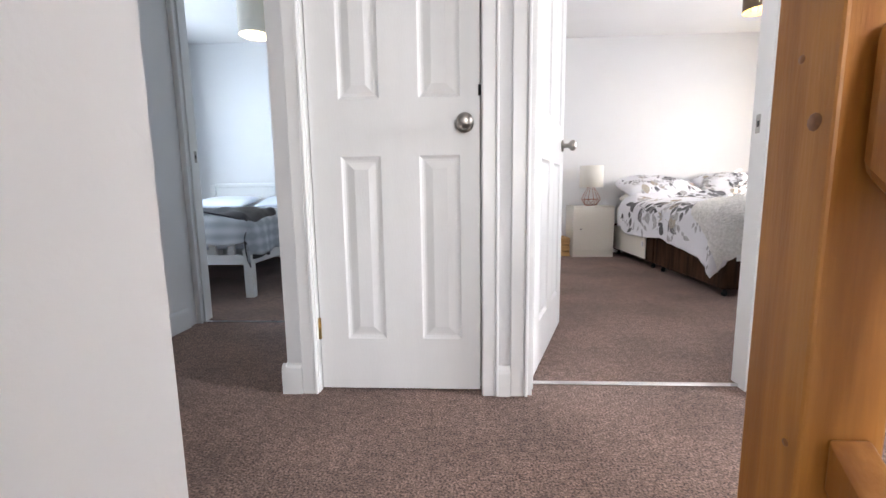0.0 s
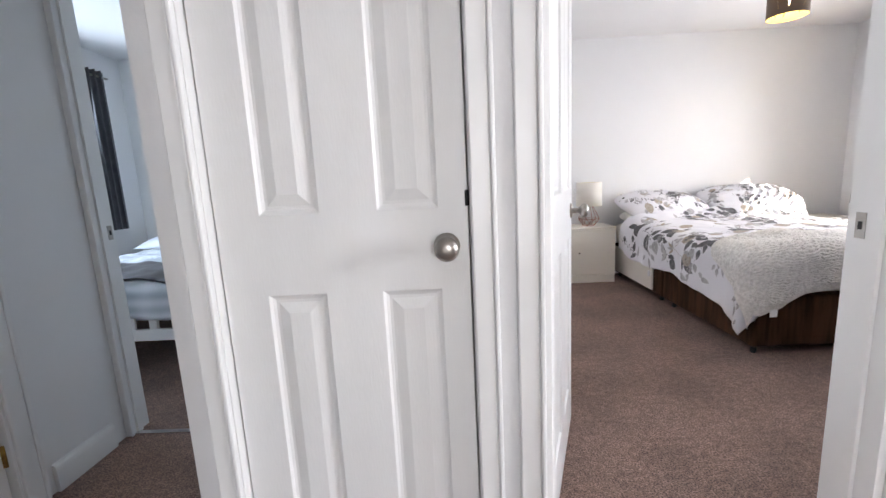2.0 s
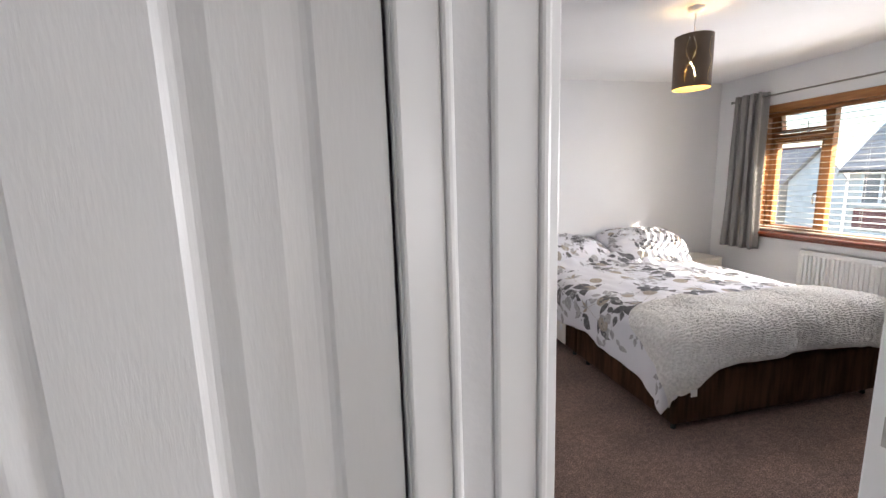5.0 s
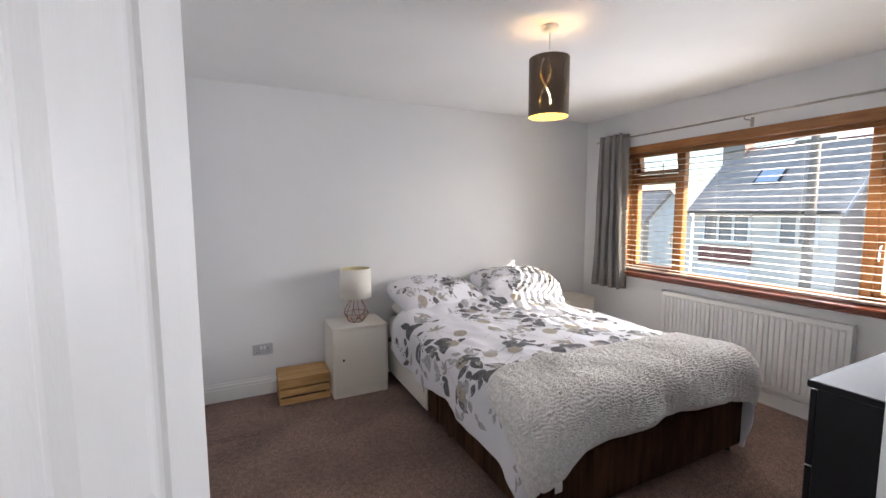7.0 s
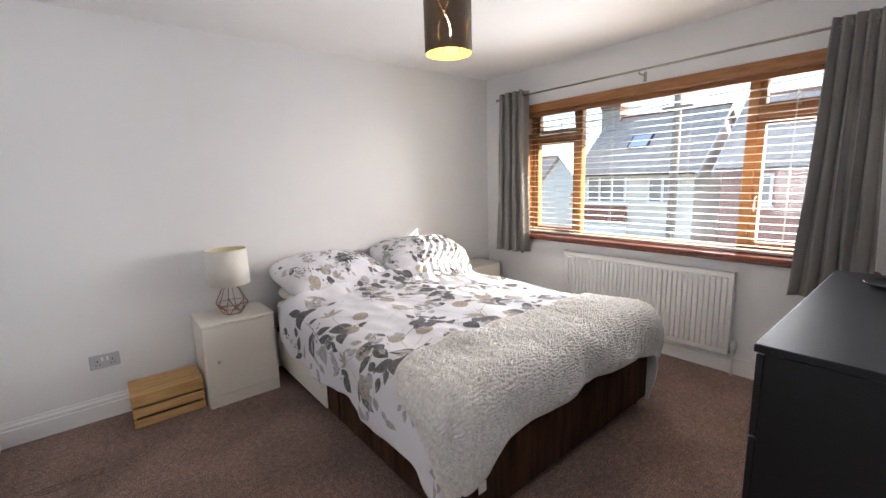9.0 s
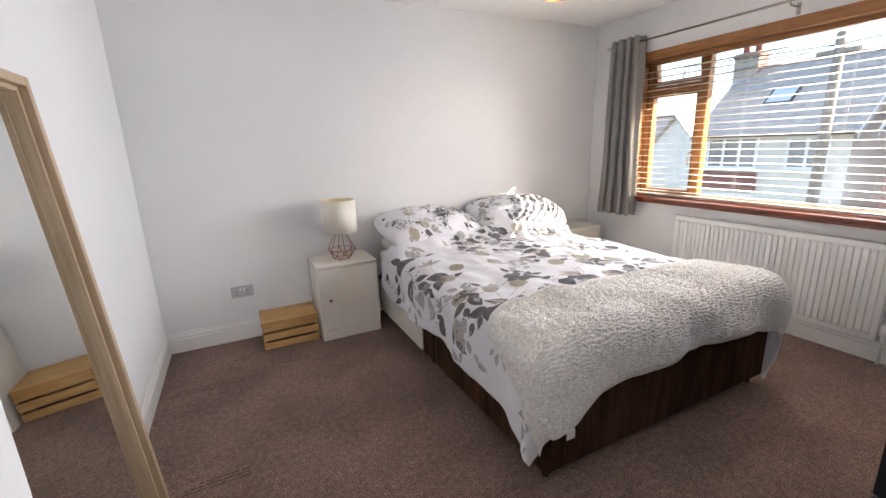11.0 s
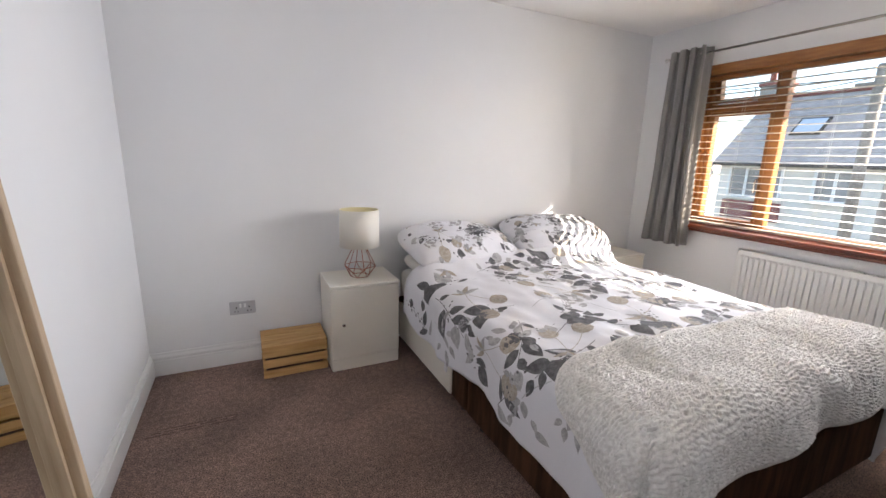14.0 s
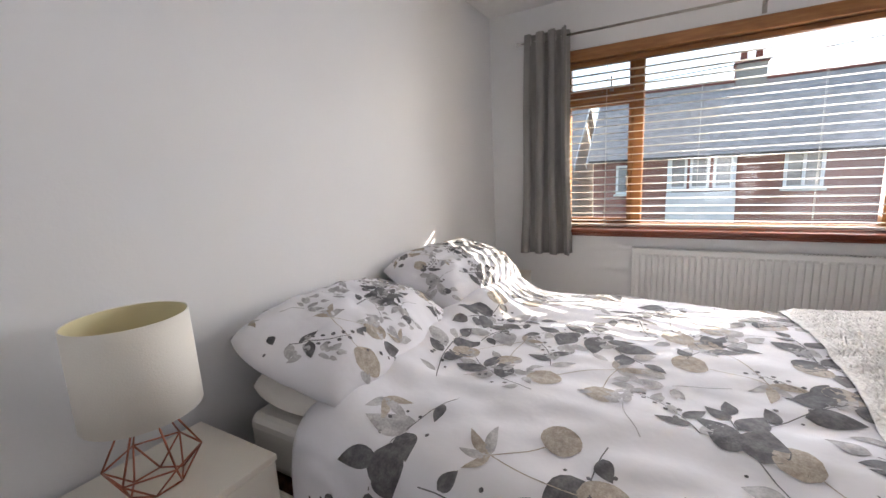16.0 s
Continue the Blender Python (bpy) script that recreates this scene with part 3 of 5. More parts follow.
def sash(y0, y1, z0, z1, w, tilt=0.0, wood=0.045):
    bm = boxes((X0 + 0.012, X1 + 0.012, y0, y0 + w, z0, z1), (X0 + 0.012, X1 + 0.012, y1 - w, y1, z0, z1), (X0 + 0.012, X1 + 0.012, y0 + w, y1 - w, z0, z0 + w), (X0 + 0.012, X1 + 0.012, y0 + w, y1 - w, z1 - w, z1), bevel=0.004)
    gl = boxes((X0 + 0.036, X0 + 0.040, y0 + w - 0.004, y1 - w + 0.004, z0 + w - 0.004, z1 - w + 0.004))
    if tilt:
        m = Matrix.Translation((X0, 0, z1)) @ Matrix.Rotation(radians(-tilt), 4, "Y") @ Matrix.Translation((-X0, 0, -z1))
        bm.transform(m)
        gl.transform(m)
    fr = part("sash", bm, OAK, win)
    pane = part("pane", gl, GLASS, fr)
    pane.visible_shadow = False


sash(MY1 + 0.032, WY1 - 0.058, WZ0 + 0.052, TZ - 0.032, 0.032)
sash(MY1 + 0.032, WY1 - 0.058, TZ + 0.032, WZ1 - 0.062, 0.035, tilt=9)
sash(WY0 + 0.058, MY2 - 0.032, WZ0 + 0.052, TZ - 0.032, 0.04)
sash(WY0 + 0.058, MY2 - 0.032, TZ + 0.032, WZ1 - 0.062, 0.035)
pn = part("pane", boxes((4.735, 4.739, MY2 + 0.03, MY1 - 0.03, WZ0 + 0.045, WZ1 - 0.055)), GLASS, win)
pn.visible_shadow = False
for y, z in ((MY1 + 0.06, 1.25), (MY2 - 0.06, 1.25)):
    bm = tube(bmesh.new(), [(X0 + 0.005, y, z), (X0 - 0.02, y, z), (X0 - 0.03, y, z - 0.03), (X0 - 0.028, y, z - 0.10)], 0.007)
    part("handle", bm, CHROME, win, "chrome casement handle")
for y in (4.90, 3.16):
    bm = tube(bmesh.new(), [(X0 + 0.01, y, TZ + 0.04), (X0 - 0.01, y, TZ + 0.05), (X0 - 0.012, y, TZ + 0.13)], 0.005)
    box(bm, X0 - 0.004, X0 + 0.012, y - 0.012, y + 0.012, TZ + 0.03, TZ + 0.05)
    part("stay", bm, STEEL, win, "dark metal fanlight stay")
structure("window_sill", boxes((4.49, 4.70, WY0 - 0.03, WY1 + 0.03, WZ0 - 0.002, WZ0 + 0.026), (4.52, 4.559, WY0 - 0.02, WY1 + 0.02, WZ0 - 0.028, WZ0 - 0.003), bevel=0.006, seg=2), SILLW, "glossy dark red mahogany window sill", "window sill")

# venetian blind hung inside the reveal
bl = thing("venetian_blind", (4.63, 4.03, 0.88), "white slatted venetian blind lowered with open slats", "blind")
BY0, BY1 = WY0 + 0.04, WY1 - 0.04
part("headrail", boxes((4.605, 4.655, BY0, BY1, 2.000, 2.032), bevel=0.003), OAK, bl, "wood-toned headrail")
part("bottom_rail", boxes((4.605, 4.655, BY0, BY1, 0.873, 0.891), bevel=0.004), BLINDM, bl)
slat_bm = bmesh.new()
prev = None
for k in range(5):
    a = (k / 4 - 0.5) * 0.050
    h = 0.0022 * (1 - (2 * k / 4 - 1) ** 2) - a * 0.02
    row = [slat_bm.verts.new((a, y, h + d)) for y in (BY0 - 4.03, BY1 - 4.03) for d in (0, 0.0016)]
    if prev:
        slat_bm.faces.new((prev[0], row[0], row[2], prev[2]))
        slat_bm.faces.new((prev[1], prev[3], row[3], row[1]))
        slat_bm.faces.new((prev[0], prev[1], row[1], row[0]))
        slat_bm.faces.new((prev[2], row[2], row[3], prev[3]))
    prev = row
first = part("slat", slat_bm, BLINDM, bl, local=True)
SLATS, PITCH = 21, 0.0515
first.location = (0, 0, 0.915 - 0.88)
for i in range(1, SLATS):
    o = first.copy()
    scene.collection.objects.link(o)
    o.location = (0, 0, 0.915 - 0.88 + PITCH * i)
for y in (3.15, 3.75, 4.35, 4.92):
    bm = tube(bmesh.new(), [(4.630, y, 0.88), (4.630, y, 2.0)], 0.0012, 5)
    tube(bm, [(4.603, y, 0.89), (4.603, y, 2.0)], 0.0008, 5)
    part("cord", bm, BLINDM, bl)

# curtain rail
cr = thing("curtain_rail", (4.45, 4.1, 2.19), "slim brushed steel curtain pole on brackets", "curtain pole")
part("pole", tube(bmesh.new(), [(4.45, 5.46, 2.19), (4.45, 2.62, 2.19)], 0.008, 12), STEEL, cr)
for y, s in ((5.46, 1), (2.62, -1)):
    part("finial", lathe(bmesh.new(), [(0.008, 0), (0.008, 0.012), (0.012, 0.016), (0.010, 0.024), (0.016, 0.045), (0.014, 0.05)], pose(4.45, y, 2.19, -90 * s, 0, 0), 14), CHROME, cr)
for y in (5.43, 4.07, 2.66):
    bm = tube(bmesh.new(), [(4.559, y, 2.165), (4.46, y, 2.165), (4.45, y, 2.18)], 0.005)
    box(bm, 4.554, 4.5595, y - 0.012, y + 0.012, 2.12, 2.19, bevel=0.002)
    part("bracket", bm, STEEL, cr)


def curtain(name, yc, w_top, w_bot, z0, z1, folds, mat, label, x=4.45, axis="x", seed=0.0, depth=0.045, turn=0.0):
    """A pleated eyelet curtain hung on a pole; folds run its whole length."""
    th = thing(name, (x, yc, z0), label, "curtain", "eyelet curtains")

    def at(s, t):
        ph = 2 * math.pi * folds * s
        w = w_bot + (w_top - w_bot) * t ** 0.7
        amp = depth * (0.75 + 0.35 * n2(s * 6, seed)) * (1 - 0.25 * t)
        off = amp * math.sin(ph + 0.6 * n2(s * 3, t * 2.0, seed)) + 0.012 * n2(s * 9, t * 2.5, seed + 3)
        y = yc + w * (s - 0.5) + 0.014 * math.cos(2 * ph + seed) + 0.012 * n2(t * 2.2, s * 4, seed)
        if turn and s < 0.20:
            k = 1 - s / 0.20
            off = (-0.055 + off * 0.3) * (1 - k) + turn * k
            y += 0.19 * w * k
        return Vector((x + off, y, z0 + (z1 - z0) * t))

    part("cloth", sheet(bmesh.new(), at, folds * 20, 40), mat, th, shell=0.004)
    for k in range(folds):
        p = at((k + 0.5) / folds, 0.965)
        ring = bmesh.new()
        pts = [(0.026 * math.cos(a), 0.026 * math.sin(a)) for a in np.linspace(0, 2 * math.pi, 15)]
        tube(ring, [(x + 0.0, p.y + 0.25 * u, 2.19 + v) for u, v in pts] if axis == "x" else pts, 0.004, 6)
        part("eyelet", ring, STEEL, th, "dull metal eyelet")
    return th


curtain("curtain", 5.268, 0.34, 0.43, 0.685, 2.235, 4, CURTAIN, "grey linen-look eyelet curtain drawn beside the window", x=4.425, seed=1.3, turn=0.10)
curtain("curtain", 2.885, 0.24, 0.37, 0.665, 2.235, 5, CURTAIN, "grey linen-look eyelet curtain gathered by the drawers", seed=4.1)
hk = thing("tieback_knob", (4.56, 2.70, 0.83), "turned dark wooden curtain tieback knob on wall", "tieback knob")
part("knob", lathe(bmesh.new(), [(0.0, 0), (0.010, 0), (0.010, 0.03), (0.020, 0.04), (0.022, 0.055), (0.014, 0.066), (0.0, 0.068)], pose(4.56, 2.70, 0.83, 0, -90, 0), 14, cap=False), SILLW, hk)

# ---- radiator under the window ----
rd = thing("radiator", (4.52, 4.05, 0.11), "white enamel panel radiator with ribbed front", "radiator")
RY0, RY1, RZ0, RZ1 = 3.37, 4.71, 0.145, 0.735
bm = bmesh.new()
prof = []
y = RY0 + 0.02
while y < RY1 - 0.03:
    prof += [(y, 0.0), (y + 0.006, 0.0), (y + 0.010, 0.011), (y + 0.031, 0.011), (y + 0.035, 0.0)]
    y += 0.0362
prof = [(RY0, 0.004)] + [(a, b) for a, b in prof if a < RY1 - 0.01] + [(RY1, 0.004)]
rows = []
for z, k in ((RZ0, 0.0), (RZ0 + 0.03, 0.0), (RZ0 + 0.045, 1.0), (RZ1 - 0.045, 1.0), (RZ1 - 0.03, 0.0), (RZ1, 0.0)):
    rows.append([bm.verts.new((4.497 - b * k, a, z)) for a, b in prof])
for a, b in zip(rows, rows[1:]):
    for i in range(len(prof) - 1):
        bm.faces.new((a[i], a[i + 1], b[i + 1], b[i]))
part("front_panel", bm, RAD, rd)
part("body", boxes((4.499, 4.535, RY0, RY1, RZ0, RZ1), bevel=0.004), RAD, rd)
part("top_grille", boxes(*[(4.50, 4.534, RY0 + 0.01 + 0.02 * i, RY0 + 0.022 + 0.02 * i, RZ1 + 0.0005, RZ1 + 0.006) for i in range(66)]), RAD, rd)
for y in (RY0, RY1):
    s = 1 if y == RY1 else -1
    part("side_panel", boxes((4.49, 4.545, min(y, y + s * 0.006), max(y, y + s * 0.006), RZ0, RZ1 + 0.008), bevel=0.002), RAD, rd)
for y in (3.7, 4.4):
    part("wall_bracket", boxes((4.535, 4.56, y - 0.02, y + 0.02, 0.25, 0.65)), RAD, rd)
bm = tube(bmesh.new(), [(4.515, RY0 - 0.03, 0.0), (4.515, RY0 - 0.03, 0.17)], 0.0085, 10)
part("pipe", bm, PLASTIC, rd, "white painted pipe")
bm = lathe(bmesh.new(), [(0.011, 0.15), (0.014, 0.155), (0.014, 0.185), (0.020, 0.19), (0.022, 0.20), (0.022, 0.245), (0.017, 0.255)], pose(4.515, RY0 - 0.03, 0), 14)
part("valve", bm, PLASTIC, rd, "white thermostatic valve head")
part("valve_tail", tube(bmesh.new(), [(4.515, RY0 - 0.03, 0.168), (4.515, RY0, 0.168)], 0.008, 10), CHROME, rd)

# ---- double bed ----
BX0, BX1, BYF, BYH = 2.135, 3.70, 3.56, 5.66
bed = thing("bed", (2.9, 4.6, 0), "divan bed in brown velvet with cream drawers", "bed")
for y0, y1 in ((BYF, 4.60), (4.606, BYH)):
    part("base", boxes((BX0, BX1, y0, y1, 0.055, 0.36), bevel=0.018, seg=3), VELVET, bed, "brown velvet divan base")
part("drawer_front", boxes((BX0 - 0.012, BX0 + 0.01, 4.765, 5.60, 0.075, 0.335), bevel=0.004), CREAM, bed, "plain cream drawer front")
part("drawer_handle", boxes((BX0 - 0.022, BX0 - 0.012, 4.80, 4.83, 0.19, 0.24), bevel=0.003), PLASTIC, bed)
for x, y in ((BX0 + 0.05, BYF + 0.05), (BX1 - 0.05, BYF + 0.05), (BX0 + 0.05, 4.50), (BX0 + 0.05, 4.70), (BX1 - 0.05, 4.6), (BX0 + 0.05, BYH - 0.06), (BX1 - 0.05, BYH - 0.06)):
    bm = lathe(bmesh.new(), [(0.010, 0.03), (0.010, 0.058)], pose(x, y, 0), 10)
    lathe(bm, [(0.0, -0.012), (0.017, -0.012), (0.019, 0.0), (0.017, 0.012), (0.0, 0.012)], pose(x, y, 0.0195, 90, 0, 35), 12, cap=False)
    part("castor", bm, DARK, bed, "black castor")
part("mattress", boxes((BX0 + 0.01, BX1 - 0.01, BYF + 0.02, BYH, 0.362, 0.565), bevel=0.045, seg=4), SHEET, bed, "cream sheeted mattress")


def over(a, lo, hi, r):
    """Place and drop of cloth at unfolded coordinate a, lying between lo and hi and falling beyond."""
    d, s = (lo - a, -1) if a < lo else (a - hi, 1)
    if a >= lo and a <= hi:
        return a, 0.0
    edge = lo if s < 0 else hi
    q = r * math.pi / 2
    if d < q:
        return edge + s * r * math.sin(d / r), r * (1 - math.cos(d / r))
    return edge + s * (r + 0.05 * (d - q)), r + (d - q)


def duvet_at(u, v, lift=0.0, folds=1.0):
    """The duvet's surface over the bed at unfolded cloth coordinates, falling round its rounded corners."""
    r, lo, hi, foot = 0.085, BX0 + 0.04, BX1 - 0.04, BYF + 0.06
    side = -1 if u < (lo + hi) / 2 else 1
    du, dw = max(0.0, lo - u, u - hi), max(0.0, foot - v)
    d = math.hypot(du, dw)
    cx, cy = (du / d, dw / d) if d else (0.0, 0.0)
    q = r * math.pi / 2
    if d < q:
        out, drop = r * math.sin(d / r), r * (1 - math.cos(d / r))
    else:
        out, drop = r + 0.05 * (d - q), r + d - q
    inx = max(0.0, min(1.0, min(u - BX0, BX1 - u) / 0.35))
    top = 0.615 + 0.035 * inx + 0.022 * n2(u * 1.7, v * 1.5, 2) + 0.014 * n2(u * 5.0, v * 3.6, 5) + 0.006 * n2(u * 13, v * 9 + u * 4, 7)
    top += 0.004 * math.sin(u * 34 + v * 22 + 5 * n2(u * 3, v * 3, 9)) * max(0.0, n2(u * 2.5, v * 2.0, 12) + 0.25)
    top += 0.075 * math.exp(-((v - 5.27) / 0.11) ** 2) + 0.008 * math.sin(u * 24 + 3 * n2(u * 2, v * 3, 17)) * math.exp(-((v - 5.22) / 0.13) ** 2)
    wave = folds * min(1.0, drop / 0.15)
    out += wave * cx * (0.022 * math.sin(v * 11 + 1.5 * n2(v * 2, 1)) + 0.012 * n2(v * 9, u * 2, 4))
    out += wave * cy * 0.020 * math.sin(u * 12 + 1.2 * n2(u * 2, 3))
    out += wave * 2 * cx * cy * (0.012 + 0.016 * math.sin(6.5 * math.atan2(dw, du)))
    p = Vector((min(max(u, lo), hi) + side * cx * out, max(v, foot) - cy * out, max(0.05, top - drop)))
    if lift:
        e = 0.004
        a = duvet_at(u + e, v) - duvet_at(u - e, v)
        b = duvet_at(u, v + e) - duvet_at(u, v - e)
        p = p + a.cross(b).normalized() * lift
    return p


def duvet_side(v):
    """How far the duvet falls over the near side: longest at the foot corner."""
    k = (5.36 - v) / 1.8
    return 0.31 + 0.04 * k + 0.05 * max(0.0, k) ** 3 + 0.03 * math.sin(v * 4.0)


dv = thing("duvet", (2.9, 4.5, 0.6), "white duvet printed with grey and taupe leaves", "duvet")


def duvet_fn(s, t):
    near = max(0.0, 1 - s / 0.22) ** 0.7
    start = 3.46 - 0.06 * near - 0.16 * math.sin(math.pi * min(1.0, s / 0.24)) - 0.30 * math.sin(math.pi * max(0.0, min(1.0, (s - 0.74) / 0.32)))
    v = start + (5.36 - start) * t
    lo, hi = BX0 - duvet_side(v), BX1 + 0.30 + 0.22 * max(0.0, 3.9 - v) / 0.5
    return duvet_at(lo + (hi - lo) * s, v)


part("cover", sheet(bmesh.new(), duvet_fn, 150, 130), COTTON, dv, "white cotton cover", shell=0.02)
dup = boxes((BX0 + 0.03, BX1 - 0.03, 5.28, 5.42, 0.572, 0.655), bevel=0.03, seg=3)
part("turned_edge", dup, COTTON, dv)

rnd = random.Random(11)


def leaf_on(bm, fn, u, v, ang, ln, wd, mat_i, n=7, point=1.0, cup=0.0):
    """A leaf of length ln on the surface fn(u, v), its stem at u, v."""
    ca, sa = math.cos(ang), math.sin(ang)
    rows = []
    for i in range(n + 1):
        k = i / n
        half = wd * 0.5 * math.sin(math.pi * min(1, k ** (0.75 * point))) + (0.0006 if 0 < i < n else 0.0)
        bend = cup * math.sin(math.pi * k)
        row = []
        for j in (-1, -0.4, 0.4, 1):
            a, b = ln * k, half * j + bend
            row.append(bm.verts.new(fn(u + a * ca - b * sa, v + a * sa + b * ca)))
        rows.append(row)
    for a, b in zip(rows, rows[1:]):
        for j in range(3):
            f = bm.faces.new((a[j], a[j + 1], b[j + 1], b[j]))
            f.material_index, f.smooth = mat_i, True


def line_on(bm, fn, pts, w, mat_i):
    prev = None
    for (u, v), (u2, v2) in zip(pts, pts[1:]):
        d = math.hypot(u2 - u, v2 - v) or 1
        nx, ny = -(v2 - v) / d * w / 2, (u2 - u) / d * w / 2
        if not prev:
            prev = (bm.verts.new(fn(u - nx, v - ny)), bm.verts.new(fn(u + nx, v + ny)))
        cur = (bm.verts.new(fn(u2 - nx, v2 - ny)), bm.verts.new(fn(u2 + nx, v2 + ny)))
        f = bm.faces.new((prev[0], cur[0], cur[1], prev[1]))
        f.material_index = mat_i
        prev = cur


def disc_on(bm, fn, u, v, r, mat_i, squash=1.0, ang=0.0, ragged=0.0, seed=0):
    c = bm.verts.new(fn(u, v))
    rings = []
    for q in (0.5, 1.0):
        ring = []
        for k in range(20):
            a = 2 * math.pi * k / 20
            rr = r * q * (1 + (ragged * rnd.uniform(-0.8, 0.8) if q == 1.0 else 0))
            du, dw = rr * math.cos(a), rr * squash * math.sin(a)
            ring.append(bm.verts.new(fn(u + du * math.cos(ang) - dw * math.sin(ang), v + du * math.sin(ang) + dw * math.cos(ang))))
        rings.append(ring)
    for k in range(20):
        f = bm.faces.new((c, rings[0][k], rings[0][(k + 1) % 20]))
        f.material_index = mat_i
        f = bm.faces.new((rings[0][k], rings[1][k], rings[1][(k + 1) % 20], rings[0][(k + 1) % 20]))
        f.material_index = mat_i


def sprig(bm, fn, u, v, ang, size, inside, kind):
    """One printed motif: 0 dark leaf spray, 1 seed head on a stalk, 2 pale flower spray, 3 berry twig."""
    ok = lambda a, b: inside(a, b)
    if kind == 0:
        ln = size * rnd.uniform(1.9, 2.3)
        curl = rnd.choice((-1, 1)) * 0.07
        stem = [(u, v)]
        for k in range(8):
            stem.append((stem[-1][0] + ln / 8 * math.cos(ang + curl * k), stem[-1][1] + ln / 8 * math.sin(ang + curl * k)))
        if all(ok(*p) for p in stem):
            line_on(bm, fn, stem, 0.0032, 0)
        for k, (at, s, big) in enumerate(((1, 1, 0.45), (3, -1, 0.95), (4, 1, 0.6), (5, 1, 0.9), (6, -1, 0.75), (7, 1, 0.5), (8, 0, 0.55))):
            a = ang + curl * at + s * rnd.uniform(0.5, 1.15)
            l = size * big * rnd.uniform(0.75, 1.0)
            p = stem[at]
            p = (p[0] + 0.008 * math.cos(a), p[1] + 0.008 * math.sin(a))
            if ok(*p) and ok(p[0] + l * math.cos(a), p[1] + l * math.sin(a)):
                leaf_on(bm, fn, p[0], p[1], a, l, l * rnd.uniform(0.45, 0.74), 0 if rnd.random() < 0.7 else 1, cup=l * rnd.uniform(-0.12, 0.12))
        for k in range(7):
            p = stem[2 + k % 4]
            a, d = ang + rnd.uniform(-1.6, 1.6), size * rnd.uniform(0.15, 0.45)
            q = (p[0] + d * math.cos(a), p[1] + d * math.sin(a))
            if ok(*q):
                disc_on(bm, fn, q[0], q[1], rnd.uniform(0.004, 0.007), 0)
    elif kind == 1:
        for turn, reach, rad in ((0.0, 1.75, 0.37), (0.75, 1.25, 0.34)):
            pts = [(u + size * reach * k / 8 * math.cos(ang + turn + 0.03 * k), v + size * reach * k / 8 * math.sin(ang + turn + 0.03 * k)) for k in range(9)]
            if all(ok(*p) for p in pts):
                line_on(bm, fn, pts, 0.003, 2)
                disc_on(bm, fn, pts[-1][0], pts[-1][1], size * rad, 2, 0.92, ang, 0.05)
        for k in range(4):
            a = ang + math.pi + (k - 1.5) * 0.75
            l = size * rnd.uniform(0.45, 0.7)
            if ok(u + l * math.cos(a), v + l * math.sin(a)):
                leaf_on(bm, fn, u, v, a, l, l * 0.30, 2 if k % 2 else 1, cup=l * 0.08)
    elif kind == 2:
        for k in range(12):
            a = ang + rnd.uniform(-1.7, 1.7)
            d = size * rnd.uniform(0, 0.8)
            cu, cv = u + d * math.cos(a), v + d * math.sin(a)
            l = size * rnd.uniform(0.28, 0.5)
            if ok(cu, cv):
                leaf_on(bm, fn, cu, cv, a + rnd.uniform(-0.8, 0.8), l, l * 0.48, 1)
        pts = [(u - size * 1.0 * k / 5 * math.cos(ang), v - size * 1.0 * k / 5 * math.sin(ang) + 0.008 * math.sin(k)) for k in range(6)]
        if all(ok(*p) for p in pts):
            line_on(bm, fn, pts, 0.003, 1)
    else:
        pts = [(u + size * 1.6 * k / 6 * math.cos(ang + 0.06 * k), v + size * 1.6 * k / 6 * math.sin(ang + 0.06 * k)) for k in range(7)]
        if all(ok(*p) for p in pts):
            line_on(bm, fn, pts, 0.003, 0)
            for p in pts[2:]:
                for s in (-1, 1):
                    disc_on(bm, fn, p[0] + s * 0.018 * math.sin(ang) + 0.006 * rnd.random(), p[1] - s * 0.018 * math.cos(ang), 0.0065, 0)
            for k in range(3):
                leaf_on(bm, fn, pts[k][0], pts[k][1], ang + (1.1 if k % 2 else -1.1), size * 0.65, size * 0.26, 0 if k else 1)


def on_duvet(u, v):
    return duvet_at(u, v, 0.0018)


def inside_duvet(u, v):
    return BX0 - duvet_side(v) + 0.02 < u < BX1 + 0.2 and 3.42 < v < 5.28


bm = bmesh.new()
row = count = 0
v = 3.48
while v < 5.26:
    u = BX0 - 0.26 + (0.125 if row % 2 else 0)
    while u < BX1 + 0.14:
        uu, vv = u + rnd.uniform(-0.05, 0.05), v + rnd.uniform(-0.04, 0.04)
        kind = (0, 2, 1, 0, 3, 2, 0)[(count := count + rnd.choice((1, 1, 2))) % 7]
        if inside_duvet(uu, vv):
            sprig(bm, on_duvet, uu, vv, rnd.uniform(0, 6.28), rnd.uniform(0.135, 0.175), inside_duvet, kind)
        u += 0.235
    v += 0.185
    row += 1
tagged(part("leaf_print", bm, [LEAFD, LEAFM, LEAFT], dv, "grey and taupe leaf and seed-head print"), kind="stuff")


